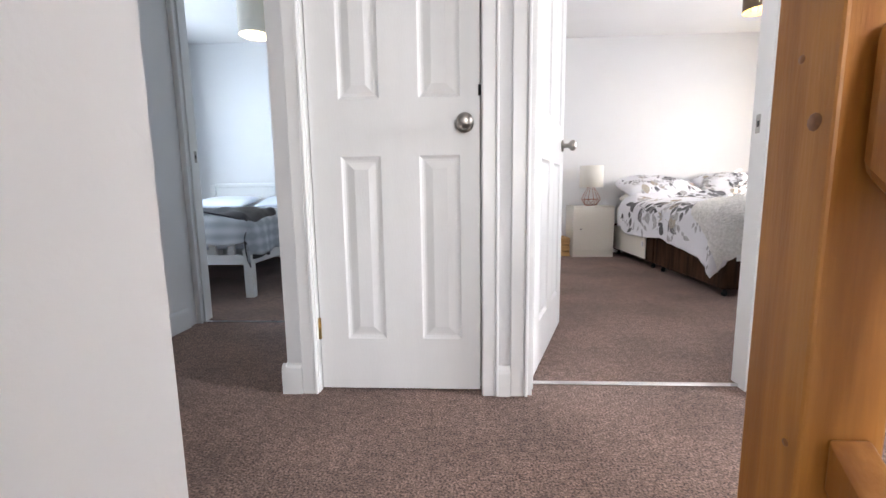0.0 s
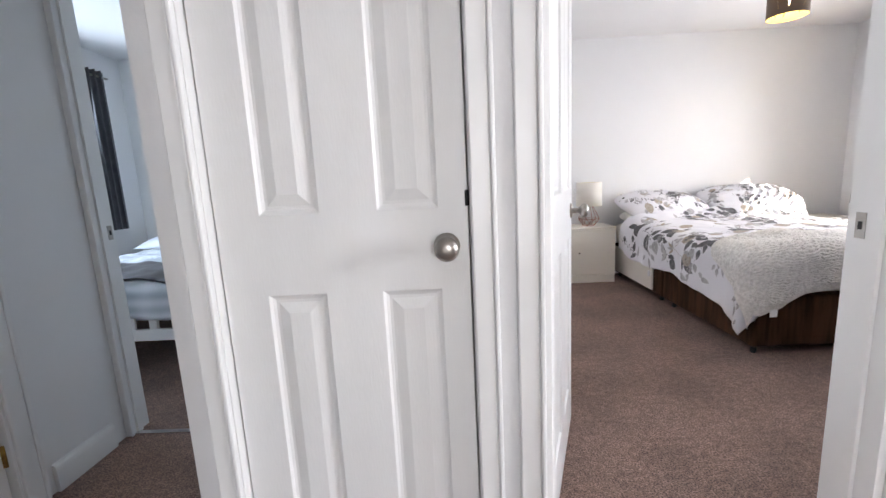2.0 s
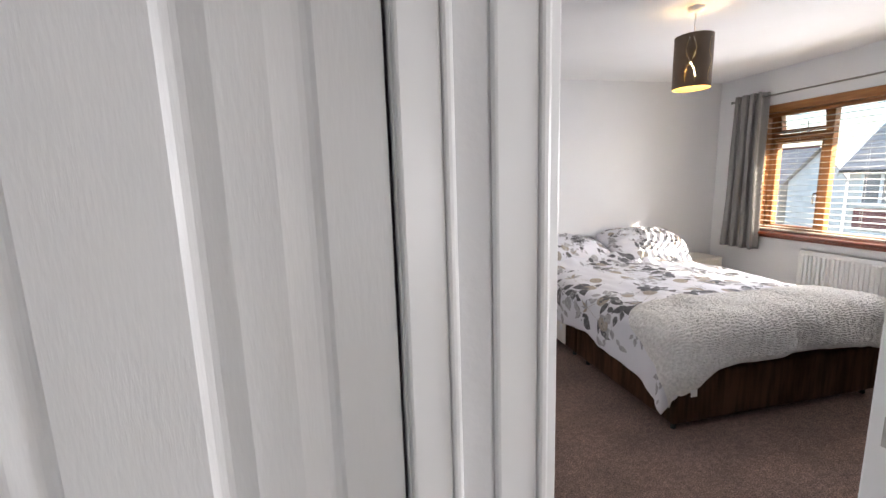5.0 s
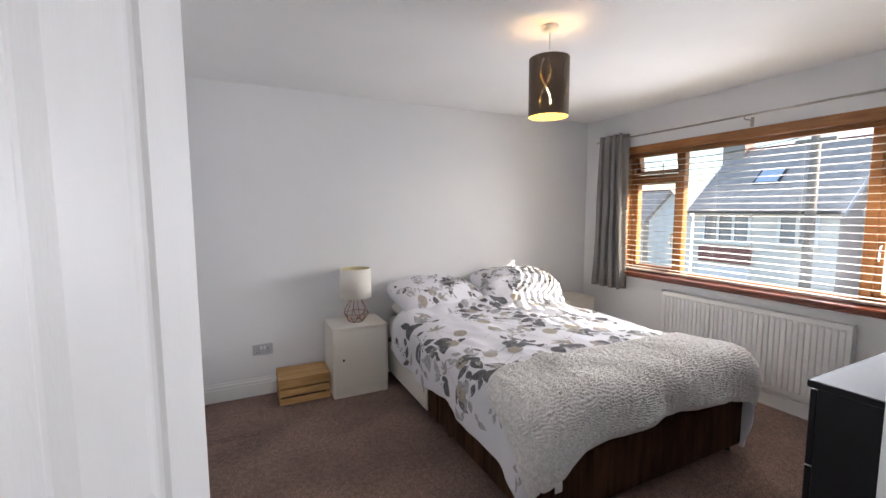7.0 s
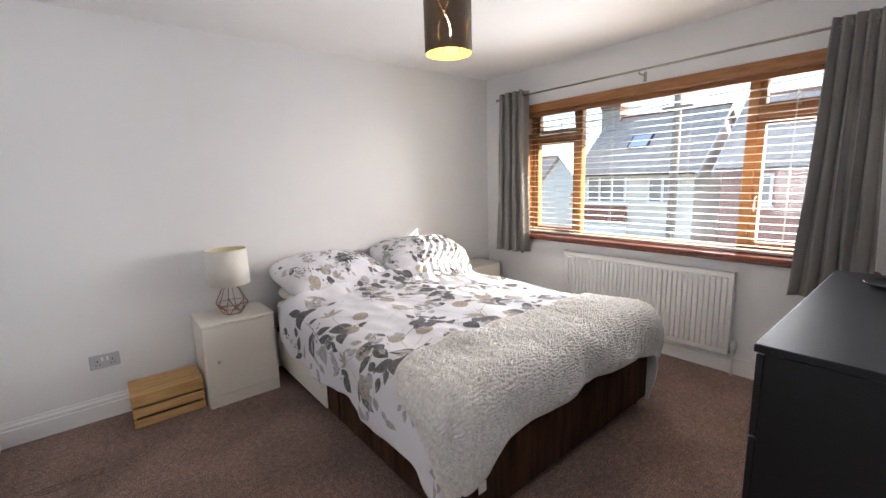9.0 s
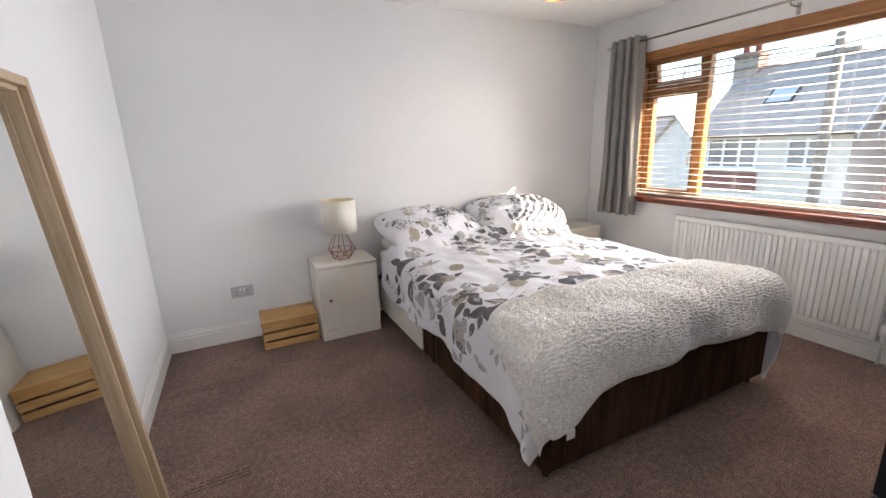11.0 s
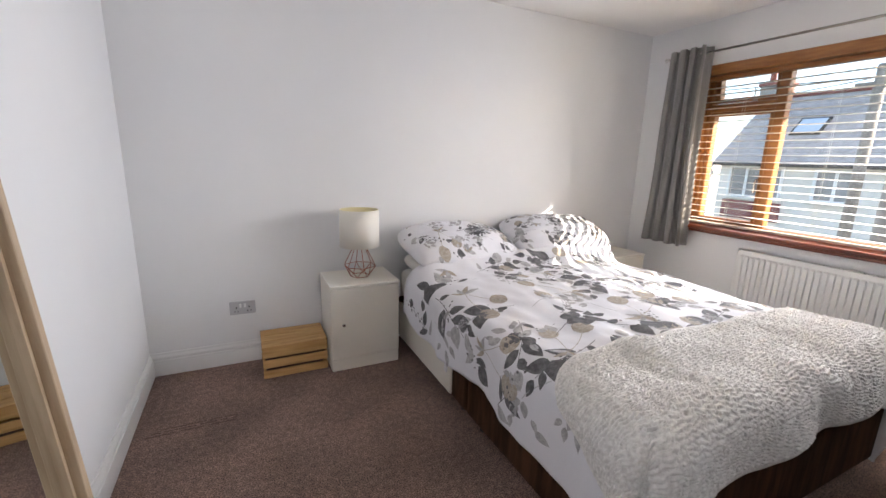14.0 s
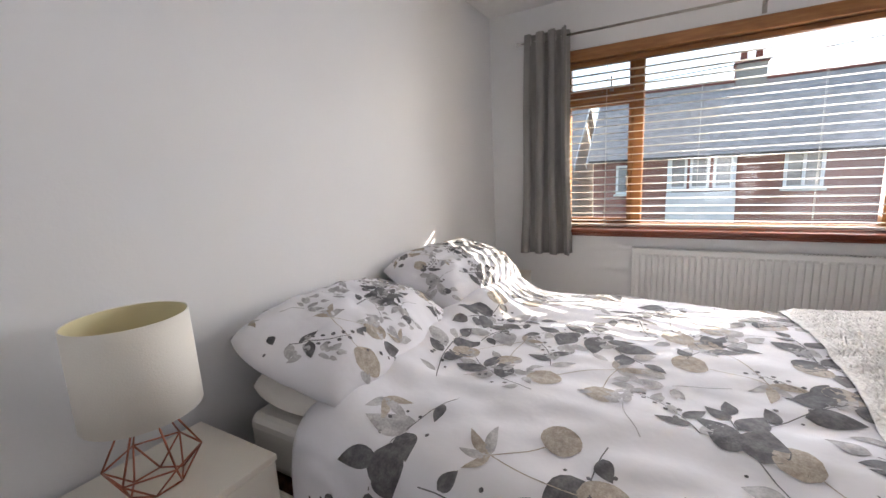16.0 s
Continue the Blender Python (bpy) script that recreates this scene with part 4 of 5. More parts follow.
# ---- pillows ----
def pillow_thing(m, lx, ly, h, printed, label, seed):
    th = thing("pillow", m, label, "pillow", "pillows at the head of the bed")

    def at(a, b, side=1, lift=0.0):
        k = (max(0.0, 1 - abs(a) ** 3)) ** 0.55 * (max(0.0, 1 - abs(b) ** 2.6)) ** 0.5
        crumple = (0.22 * n2(a * 2.0, b * 2.2, seed) + 0.12 * n2(a * 6, b * 4, seed + 2) + 0.08 * n2(a * 13, b * 7, seed + 4) + 0.10 * max(0.0, abs(a) - 0.35) * math.sin(b * 15 + 4 * n2(a * 2, b * 3, seed + 6))) * k
        sx, sy = math.sqrt(1 - 0.27 * b * b), math.sqrt(1 - 0.27 * a * a)
        return Vector((a * sx * lx / 2, b * sy * ly / 2, side * (h / 2 * (k + crumple) * (1 if side > 0 else 0.6) + lift) - 0.06 * max(0.0, -0.3 - b) ** 1.5 - 0.03 * max(0.0, abs(a) - 0.6)))

    bm = bmesh.new()
    for side in (1, -1):
        sheet(bm, lambda s, t: at(2 * s - 1, 2 * t - 1, side), 36, 28)
    bmesh.ops.remove_doubles(bm, verts=bm.verts[:], dist=0.0005)
    part("case", bm, COTTON if printed else SHEET, th, local=True)
    if printed:
        hem = bmesh.new()
        frill = lambda s, t: at(2 * s - 1, -0.995) + Vector((0, -0.05 * t - 0.008 * math.sin(s * 70 + seed) * t, -0.035 * t + 0.010 * math.sin(s * 46 + 3 * n2(s * 9, t, seed)) * t))
        part("open_hem", sheet(hem, frill, 90, 5), COTTON, th, "gathered open hem", local=True, shell=0.003)
        pb = bmesh.new()
        fn = lambda u, v: at(u / (lx / 2), v / (ly / 2), 1, 0.0018)
        ins = lambda u, v: abs(u) < lx * 0.475 and abs(v) < ly * 0.475
        for i in range(6):
            for j in range(5):
                u, v = (-0.42 + 0.168 * i) * lx + rnd.uniform(-0.02, 0.02), (-0.42 + 0.21 * j) * ly + rnd.uniform(-0.02, 0.02)
                sprig(pb, fn, u, v, rnd.uniform(0, 6.28), rnd.uniform(0.095, 0.125), ins, (0, 2, 3, 0, 1, 2)[(i * 2 + j) % 6])
        tagged(part("leaf_print", pb, [LEAFD, LEAFM, LEAFT], th, "grey leaf print", local=True), kind="stuff")
    return th


pillow_thing(pose(2.53, 5.46, 0.64, 4, 0, 2), 0.78, 0.50, 0.17, False, "plain cream pillow under a printed one", 3)
pillow_thing(pose(3.36, 5.46, 0.64, 4, 0, -2), 0.78, 0.50, 0.17, False, "plain cream pillow under a printed one", 9)
pillow_thing(pose(2.54, 5.48, 0.755, 15, 3, 4), 0.90, 0.54, 0.22, True, "plump white leaf-printed pillow against the wall", 5)
pillow_thing(pose(3.42, 5.50, 0.775, 18, 1, -3), 0.94, 0.54, 0.22, True, "plump white leaf-printed pillow in striped sunlight", 14)

# ---- fleece throw over the foot of the bed ----
tw = thing("throw_blanket", (2.9, 3.8, 0.6), "chunky ribbed pale grey fleece throw across bed foot", "blanket")


def throw_fn(s, t):
    near = 0.11 + 0.25 * (1 - t) ** 0.9
    u = BX0 - near + (BX1 + 0.16 - BX0 + near) * s
    head = 3.985 + 0.02 * math.sin(s * 8) + 0.03 * s - 0.13 * max(0.0, 1 - s / 0.13) ** 2
    foot = 3.325 + 0.018 * math.sin(s * 11 + 1) - 0.09 * math.sin(math.pi * min(1.0, s / 0.30)) ** 2 + 0.05 * max(0.0, s - 0.85)
    v = foot + (head - foot) * t
    swirl = n2(u * 34, v * 20, 1)
    rib = math.sin(v * 500 + 7.0 * swirl + 3.0 * n2(u * 90, v * 40, 6)) * (0.6 + 1.1 * n2(u * 60, v * 80, 8))
    edge = min(1.0, 14 * min(s, 1 - s, t, 1 - t))
    drape = 0.010 * n2(u * 4, v * 5, 3) + 0.007 * math.sin(u * 9 + 14 * v + 3 * n2(u * 2, v * 2, 15))
    return duvet_at(u, v, 0.030 * (0.45 + 0.55 * edge) + 0.0070 * rib * edge + drape * edge, folds=0.8)


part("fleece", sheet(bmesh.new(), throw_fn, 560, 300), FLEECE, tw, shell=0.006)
hem = throw_fn(0.20, 0.004)
lab = boxes((hem.x - 0.02, hem.x + 0.02, hem.y - 0.006, hem.y - 0.003, hem.z - 0.034, hem.z + 0.008))
part("care_label", lab, PLASTIC, tw, "small white care label")


# ---- bedside cabinets ----
def bedside(x0, x1, y0, y1, h, label):
    th = thing("bedside_cabinet", ((x0 + x1) / 2, (y0 + y1) / 2, 0), label, "bedside table", "bedside cabinets")
    part("carcass", boxes((x0, x0 + 0.016, y0 + 0.018, y1, 0.0, h - 0.018), (x1 - 0.016, x1, y0 + 0.018, y1, 0.0, h - 0.018), (x0 + 0.016, x1 - 0.016, y1 - 0.008, y1, 0.0, h - 0.018), (x0 + 0.016, x1 - 0.016, y0 + 0.018, y1 - 0.008, 0.085, 0.101)), CREAM, th)
    part("plinth", boxes((x0 + 0.003, x1 - 0.003, y0 + 0.004, y0 + 0.018, 0.0, 0.078), bevel=0.001), CREAM, th)
    part("door", boxes((x0 + 0.002, x1 - 0.002, y0, y0 + 0.017, 0.082, h - 0.022), bevel=0.0015), CREAM, th)
    part("top", boxes((x0 - 0.002, x1 + 0.002, y0 - 0.004, y1, h - 0.018, h), bevel=0.002), CREAM, th)
    part("knob", lathe(bmesh.new(), [(0.006, 0), (0.006, 0.012), (0.011, 0.017), (0.011, 0.022), (0.008, 0.025)], pose(x0 + 0.075, y0, 0.315, 90, 0, 0), 14), CHROME, th, "small chrome knob")
    return th


bedside(1.604, 2.046, 5.383, 5.742, 0.567, "cream one-door bedside cabinet with chrome knob")
bedside(3.925, 4.365, 5.40, 5.742, 0.56, "cream bedside cabinet tucked between bed and window")

# table lamp with copper wire base
LX, LY, LZ = 1.835, 5.565, 0.567
tl = thing("table_lamp", (LX, LY, LZ), "table lamp with copper wire cage and cream drum shade", "lamp")


def ring(r, z, n, ph=0.0):
    return [Vector((LX + r * math.cos(2 * math.pi * (k + ph) / n), LY + r * math.sin(2 * math.pi * (k + ph) / n), LZ + z)) for k in range(n)]


lo, mid, top = ring(0.062, 0.003, 6), ring(0.105, 0.072, 6, 0.5), ring(0.034, 0.215, 6, 0.5)
for k in range(6):
    for p, q in ((lo[k], lo[(k + 1) % 6]), (mid[k], mid[(k + 1) % 6]), (top[k], top[(k + 1) % 6]), (lo[k], mid[k]), (lo[(k + 1) % 6], mid[k]), (mid[k], top[k])):
        part("wire", tube(bmesh.new(), [p, q], 0.0024, 6), COPPER, tl)
part("shade", lathe(bmesh.new(), [(0.128, 0.205), (0.126, 0.445)], pose(LX, LY, LZ), 48, cap=False), SHADEW, tl, "cream fabric drum shade", shell=0.003)
part("lining", lathe(bmesh.new(), [(0.1245, 0.207), (0.1225, 0.443)], pose(LX, LY, LZ), 48, cap=False), LINING, tl, "pale yellow shade lining")
bm = bmesh.new()
tube(bm, [(LX - 0.034, LY, LZ + 0.214), (LX + 0.034, LY, LZ + 0.214)], 0.003, 6)
lathe(bm, [(0.014, 0.20), (0.014, 0.26), (0.018, 0.265), (0.018, 0.28)], pose(LX, LY, LZ), 12)
for a in (0, 120, 240):
    tube(bm, [(LX, LY, LZ + 0.262), (LX + 0.126 * math.cos(radians(a)), LY + 0.126 * math.sin(radians(a)), LZ + 0.262)], 0.002, 6)
part("lamp_holder", bm, PLASTIC, tl)

# wooden crate turned upside down
cx0, cx1, cy0, cy1, ch = 1.205, 1.59, 5.46, 5.738, 0.205
ck = thing("wooden_crate", ((cx0 + cx1) / 2, (cy0 + cy1) / 2, 0), "small slatted pine crate standing beside the cabinet", "crate")
w3 = (cy1 - cy0 - 0.012) / 3
for i in range(3):
    y0 = cy0 + i * (w3 + 0.006)
    part("top_board", boxes((cx0, cx1, y0, y0 + w3, ch - 0.011, ch), bevel=0.0015), CRATEW, ck)
for z0, z1 in ((0.0, 0.050), (0.066, 0.118), (0.134, ch - 0.0115)):
    part("front_slat", boxes((cx0 + 0.001, cx1 - 0.001, cy0 + 0.001, cy0 + 0.010, z0, z1), bevel=0.0015), CRATEW, ck)
    part("back_slat", boxes((cx0 + 0.001, cx1 - 0.001, cy1 - 0.010, cy1 - 0.001, z0, z1), bevel=0.0015), CRATEW, ck)
for x in (cx0 + 0.004, cx1 - 0.016):
    part("end_board", boxes((x, x + 0.012, cy0 + 0.0105, cy1 - 0.0105, 0.0, ch - 0.0115), bevel=0.001), CRATEW, ck)

# double socket
so = thing("wall_socket", (1.115, 5.757, 0.375), "grey-white double wall socket above the skirting", "socket")
part("plate", boxes((1.040, 1.190, 5.748, 5.7595, 0.332, 0.418), bevel=0.003, seg=2), GREYPL, so)
for x in (1.078, 1.152):
    part("pin_holes", boxes((x - 0.003, x + 0.003, 5.7474, 5.7485, 0.372, 0.384), (x - 0.013, x - 0.006, 5.7474, 5.7485, 0.350, 0.356), (x + 0.006, x + 0.013, 5.7474, 5.7485, 0.350, 0.356)), DARK, so)
for x in (1.102, 1.128):
    part("switch", boxes((x - 0.006, x + 0.006, 5.743, 5.748, 0.378, 0.402), bevel=0.001), PLASTIC, so)

# leaning floor mirror
MH, MW, MD = 1.615, 0.84, 0.05
lean = math.degrees(math.atan2(0.108, 1.61))
mm = pose(0.773, 4.192, 0.001, 0, -lean, 0)
mi = tagged(new("floor_mirror"), "tall mirror in pale wood box frame leaning on wall", "mirror")
mi.matrix_basis = mm
fw = 0.028
for y0, y1, z0, z1 in ((-fw, 0, 0, MH), (-MW, -MW + fw, 0, MH), (-MW + fw, -fw, 0, fw), (-MW + fw, -fw, MH - fw, MH)):
    part("frame_rail", boxes((-MD, 0.0, y0, y1, z0, z1), bevel=0.002), ASH, mi, local=True)
for y0, y1, z0, z1 in ((-fw - 0.014, -fw, fw, MH - fw), (-MW + fw, -MW + fw + 0.014, fw, MH - fw), (-MW + fw + 0.014, -fw - 0.014, fw, fw + 0.014), (-MW + fw + 0.014, -fw - 0.014, MH - fw - 0.014, MH - fw)):
    part("inner_bead", boxes((-MD, -0.022, y0, y1, z0, z1), bevel=0.001), ASH, mi, local=True)
part("glass", boxes((-MD + 0.004, -MD + 0.010, -MW + fw + 0.002, -fw - 0.002, fw + 0.002, MH - fw - 0.002)), MIRROR, mi, "clear silvered mirror glass", local=True)
part("backboard", boxes((-MD - 0.004, -MD, -MW, 0, 0, MH)), DARK, mi, local=True)

# chest of drawers
DX0, DX1, DY0, DY1, DH = 2.46, 3.62, 2.318, 2.765, 1.0
cd = thing("chest_of_drawers", ((DX0 + DX1) / 2, (DY0 + DY1) / 2, 0), "tall matt black chest of drawers", "chest of drawers")
part("carcass", boxes((DX0 + 0.008, DX1 - 0.008, DY0, DY1 - 0.022, 0.03, DH - 0.022), bevel=0.002), BLACK, cd)
part("top", boxes((DX0, DX1, DY0, DY1, DH - 0.022, DH), bevel=0.003), BLACK, cd)
part("plinth", boxes((DX0 + 0.02, DX1 - 0.02, DY0, DY1 - 0.05, 0.0, 0.03)), BLACK, cd)
for i in range(4):
    z0 = 0.04 + i * 0.234
    for x0, x1 in ((DX0 + 0.012, (DX0 + DX1) / 2 - 0.002), ((DX0 + DX1) / 2 + 0.002, DX1 - 0.012)):
        part("drawer", boxes((x0, x1, DY1 - 0.0215, DY1 - 0.004, z0, z0 + 0.229), bevel=0.002), BLACK, cd)
tr = thing("dark_tray", (3.40, 2.56, DH), "small dark tray lying on the black drawers", "tray")
part("dish", lathe(bmesh.new(), [(0.0, 0.0), (0.07, 0.0), (0.10, 0.012), (0.103, 0.016), (0.096, 0.014), (0.068, 0.004), (0.0, 0.004)], pose(3.40, 2.56, DH), 24, cap=False), BLACK, tr)


# ---- pendant lights ----
def pendant(x, y, zb, zt, r, outer, inner, label, pattern):
    th = thing("pendant_light", (x, y, zb), label, "ceiling light", "drum pendant lights")
    part("ceiling_rose", lathe(bmesh.new(), [(0.0, CEILING - 0.032), (0.020, CEILING - 0.032), (0.040, CEILING - 0.024), (0.046, CEILING - 0.008), (0.046, CEILING - 0.0005), (0.0, CEILING - 0.0005)], pose(x, y, 0), 24, cap=False), PLASTIC, th, "white plastic ceiling rose")
    part("cord", tube(bmesh.new(), [(x, y, CEILING - 0.03), (x, y, zb + 0.19)], 0.0032, 8), PLASTIC, th)
    nu, nv = 320, 84
    bm = bmesh.new()
    bi = bmesh.new()
    for rad, target in ((r, bm), (r - 0.004, bi)):
        g = [[target.verts.new((x + rad * math.cos(2 * math.pi * i / nu), y + rad * math.sin(2 * math.pi * i / nu), zb + (zt - zb) * j / nv)) for j in range(nv + 1)] for i in range(nu)]
        for i in range(nu):
            for j in range(nv):
                if pattern:
                    t, hole = (j + 0.5) / nv, False
                    for c in range(5):
                        for sgn in (1, -1):
                            cc = (c * nu / 5 + 4 + sgn * 13.0 * math.sin((t - 0.45) * math.pi * 1.95)) % nu
                            wide = 0.8 if target is bm else 2.5
                            if abs(((i + 0.5 - cc + nu / 2) % nu) - nu / 2) < wide and 0.10 < t < 0.92 and (target is bi or j % 3 == 0):
                                hole = True
                    if hole:
                        continue
                f = target.faces.new((g[i][j], g[(i + 1) % nu][j], g[(i + 1) % nu][j + 1], g[i][j + 1]))
                f.smooth = True
    part("shade", bm, outer, th)
    part("lining", bi, inner, th)
    hb = bmesh.new()
    lathe(hb, [(0.016, zb + 0.155), (0.016, zb + 0.20), (0.010, zb + 0.21)], pose(x, y, 0), 12)
    for a in (20, 140, 260):
        tube(hb, [(x, y, zb + 0.18), (x + (r - 0.004) * math.cos(radians(a)), y + (r - 0.004) * math.sin(radians(a)), zt - 0.01)], 0.0018, 6)
    part("lamp_holder", hb, PLASTIC, th)
    b = part("bulb", lathe(bmesh.new(), [(0.0, zb + 0.065), (0.018, zb + 0.072), (0.028, zb + 0.095), (0.024, zb + 0.125), (0.014, zb + 0.155), (0.0, zb + 0.156)], pose(x, y, 0), 14, cap=False), BULB, th, "warm glowing bulb")
    b.visible_shadow = False
    return th


pendant(2.507, 3.983, 1.985, 2.285, 0.105, SHADEB, SHADEI, "bronze drum pendant pierced with crossing dotted curves", True)
pendant(-1.29, 4.2, 2.02, 2.29, 0.12, SHADEW, SHADEW, "cream fabric drum pendant light, lit", False)

# ---- back bedroom ----
wb = thing("bed", (-1.85, 4.55, 0), "white wooden slatted bed with pale blue bedding", "bed")
QX0, QX1, QY0, QY1 = -2.56, -1.12, 3.56, 5.50
for x in (QX0, QX1 - 0.06):
    part("leg", boxes((x, x + 0.06, QY0, QY0 + 0.06, 0.0, 0.36), bevel=0.004), WPAINT, wb)
    part("leg", boxes((x, x + 0.06, QY1 - 0.06, QY1, 0.0, 0.86), bevel=0.004), WPAINT, wb)
part("foot_rail", boxes((QX0 + 0.06, QX1 - 0.06, QY0 + 0.015, QY0 + 0.045, 0.24, 0.31), bevel=0.003), WPAINT, wb)
part("foot_rail", boxes((QX0 + 0.06, QX1 - 0.06, QY0 + 0.015, QY0 + 0.045, 0.40, 0.44), bevel=0.003), WPAINT, wb)
for i in range(9):
    x = QX0 + 0.14 + i * 0.14
    part("foot_slat", boxes((x, x + 0.05, QY0 + 0.02, QY0 + 0.04, 0.31, 0.40), bevel=0.002), WPAINT, wb)
for x in (QX0 + 0.015, QX1 - 0.045):
    part("side_rail", boxes((x, x + 0.03, QY0 + 0.06, QY1 - 0.06, 0.24, 0.35), bevel=0.003), WPAINT, wb)
part("head_rail", boxes((QX0 + 0.06, QX1 - 0.06, QY1 - 0.05, QY1 - 0.01, 0.83, 0.875), bevel=0.006), WPAINT, wb)
part("head_rail", boxes((QX0 + 0.06, QX1 - 0.06, QY1 - 0.045, QY1 - 0.015, 0.46, 0.52), bevel=0.004), WPAINT, wb)
part("headboard", boxes((QX0 + 0.06, QX1 - 0.06, QY1 - 0.034, QY1 - 0.022, 0.52, 0.83)), WPAINT, wb)
part("mattress", boxes((QX0 + 0.05, QX1 - 0.05, QY0 + 0.07, QY1 - 0.06, 0.34, 0.53), bevel=0.04, seg=3), BLUEW, wb)


def cover_fn(v0, v1, drop, top, amp, seed, crease=0.0, skew=0.0):
    def fn(s, t):
        u = QX0 - drop + (QX1 - QX0 + 2 * drop) * s
        v = v0 + (v1 - v0) * t - skew * max(0.0, s - 0.72) / 0.28 + 0.02 * math.sin(s * 9 + t * 2) * (skew > 0)
        x, dx = over(u, QX0 + 0.08, QX1 - 0.08, 0.07)
        y, dy = over(v, QY0 + 0.06, 9.0, 0.06)
        h = top + amp * n2(u * 3, v * 3, seed) + 0.5 * amp * n2(u * 9, v * 8, seed) + crease * math.sin(v * 26 + u * 9 + 4 * n2(u * 2.5, v * 2.5, seed + 4)) * (0.5 + n2(u * 2, v * 2, seed + 8))
        return Vector((x + 0.02 * math.sin(v * 14) * min(1, dx * 6), y + 0.015 * math.sin(u * 15) * min(1, dy * 6), max(0.1, h - math.hypot(dx, dy))))
    return fn


db = thing("duvet", (-1.85, 4.4, 0.55), "pale blue-grey checked duvet on white bed", "duvet")
part("cover", sheet(bmesh.new(), cover_fn(3.40, 5.05, 0.24, 0.585, 0.04, 21, 0.008), 70, 70), PLAID, db, shell=0.015)
part("turnback", sheet(bmesh.new(), cover_fn(4.32, 5.10, 0.16, 0.60, 0.04, 21, 0.008), 60, 40), BLUEW, db, "pale blue turned-back lining", shell=0.012)
tb = thing("throw_blanket", (-1.85, 4.0, 0.58), "charcoal throw folded across the white bed", "blanket")
part("cloth", sheet(bmesh.new(), cover_fn(3.62, 4.16, 0.30, 0.622, 0.04, 21, 0.016, 0.26), 90, 60), THROWG, tb, shell=0.01)
for x in (-2.25, -1.5):
    pl = thing("pillow", pose(x, 5.20, 0.665, 12, 0, 8 * (x + 1.9)), "pale blue striped pillow on white bed", "pillow", "pillows on the white bed")
    bm = bmesh.new()
    for side in (1, -1):
        sheet(bm, lambda s, t: Vector(((2 * s - 1) * 0.33, (2 * t - 1) * 0.22, side * (0.045 + 0.02 * n2(s * 5, t * 4, x)) * (max(0, 1 - abs(2 * s - 1) ** 2.6) * max(0, 1 - abs(2 * t - 1) ** 2.6)) ** 0.55)), 20, 16)
    bmesh.ops.remove_doubles(bm, verts=bm.verts[:], dist=0.0005)
    part("case", bm, BLUEW, pl, local=True)
cw = thing("curtain", (-2.76, 5.10, 0.8), "charcoal curtain beside the back bedroom window", "curtain", "back bedroom curtains")
part("cloth", sheet(bmesh.new(), lambda s, t: Vector((-2.76 + 0.035 * math.sin(s * 25), 4.95 + 0.26 * s + 0.01 * math.cos(s * 50), 0.8 + 1.45 * t)), 64, 12), CURTAIN2, cw, shell=0.004)
cp = thing("curtain_rail", (-2.76, 4.5, 2.2), "slim dark curtain pole over back bedroom window", "curtain pole")
part("pole", tube(bmesh.new(), [(-2.76, 3.6, 2.2), (-2.76, 5.26, 2.2)], 0.009, 10), STEEL, cp)
for y in (3.65, 5.24):
    part("bracket", tube(bmesh.new(), [(-2.85, y, 2.2), (-2.76, y, 2.2)], 0.006, 8), STEEL, cp)


def simple_window(name, axis, a0, a1, z0, z1, f0, f1, label):
    w = tagged(new(name), label, "window", kind="structure")
    def bx(b0, b1, c0, c1, g0=f0, g1=f1):
        return (b0, b1, g0, g1, c0, c1) if axis == "x" else (g0, g1, b0, b1, c0, c1)
    part("window_frame", boxes(bx(a0, a0 + 0.05, z0, z1), bx(a1 - 0.05, a1, z0, z1), bx(a0 + 0.05, a1 - 0.05, z0, z0 + 0.05), bx(a0 + 0.05, a1 - 0.05, z1 - 0.05, z1), bevel=0.004), GLOSS, w)
    mid = (f0 + f1) / 2
    p = part("pane", boxes(bx(a0 + 0.045, a1 - 0.045, z0 + 0.045, z1 - 0.045, mid - 0.002, mid + 0.002)), GLASS, w)
    p.visible_shadow = False


simple_window("window_2", "y", 3.85, 5.05, 0.95, 2.10, -2.93, -2.87, "white framed back bedroom window")
# Stairwell window is not seen, only added round its fill lamp.
simple_window("window_3_added", "x", 0.98, 1.58, 0.70, 1.90, -2.58, -2.52, "unseen white framed stairwell window added round a fill lamp")
# Box room window likewise unseen, added to go with its fill.
simple_window("window_4_added", "y", 0.85, 1.85, 0.9, 2.0, 4.76, 4.80, "unseen white framed box room window added for a fill lamp")

# ---- outside: street and houses opposite ----
GZ = -2.75
structure("ground", boxes((-400, 400, -400, 400, GZ - 0.3, GZ)), EARTH, "rough grassy ground reaching the horizon", "ground")
structure("road", boxes((8.0, 13.0, -120, 120, GZ, GZ + 0.01)), ASPHALT, "grey asphalt street", "road")
structure("pavement", boxes((13.0, 14.8, -120, 120, GZ, GZ + 0.12), (6.2, 8.0, -120, 120, GZ, GZ + 0.12)), PAVING, "concrete pavement beside the street", "pavement")

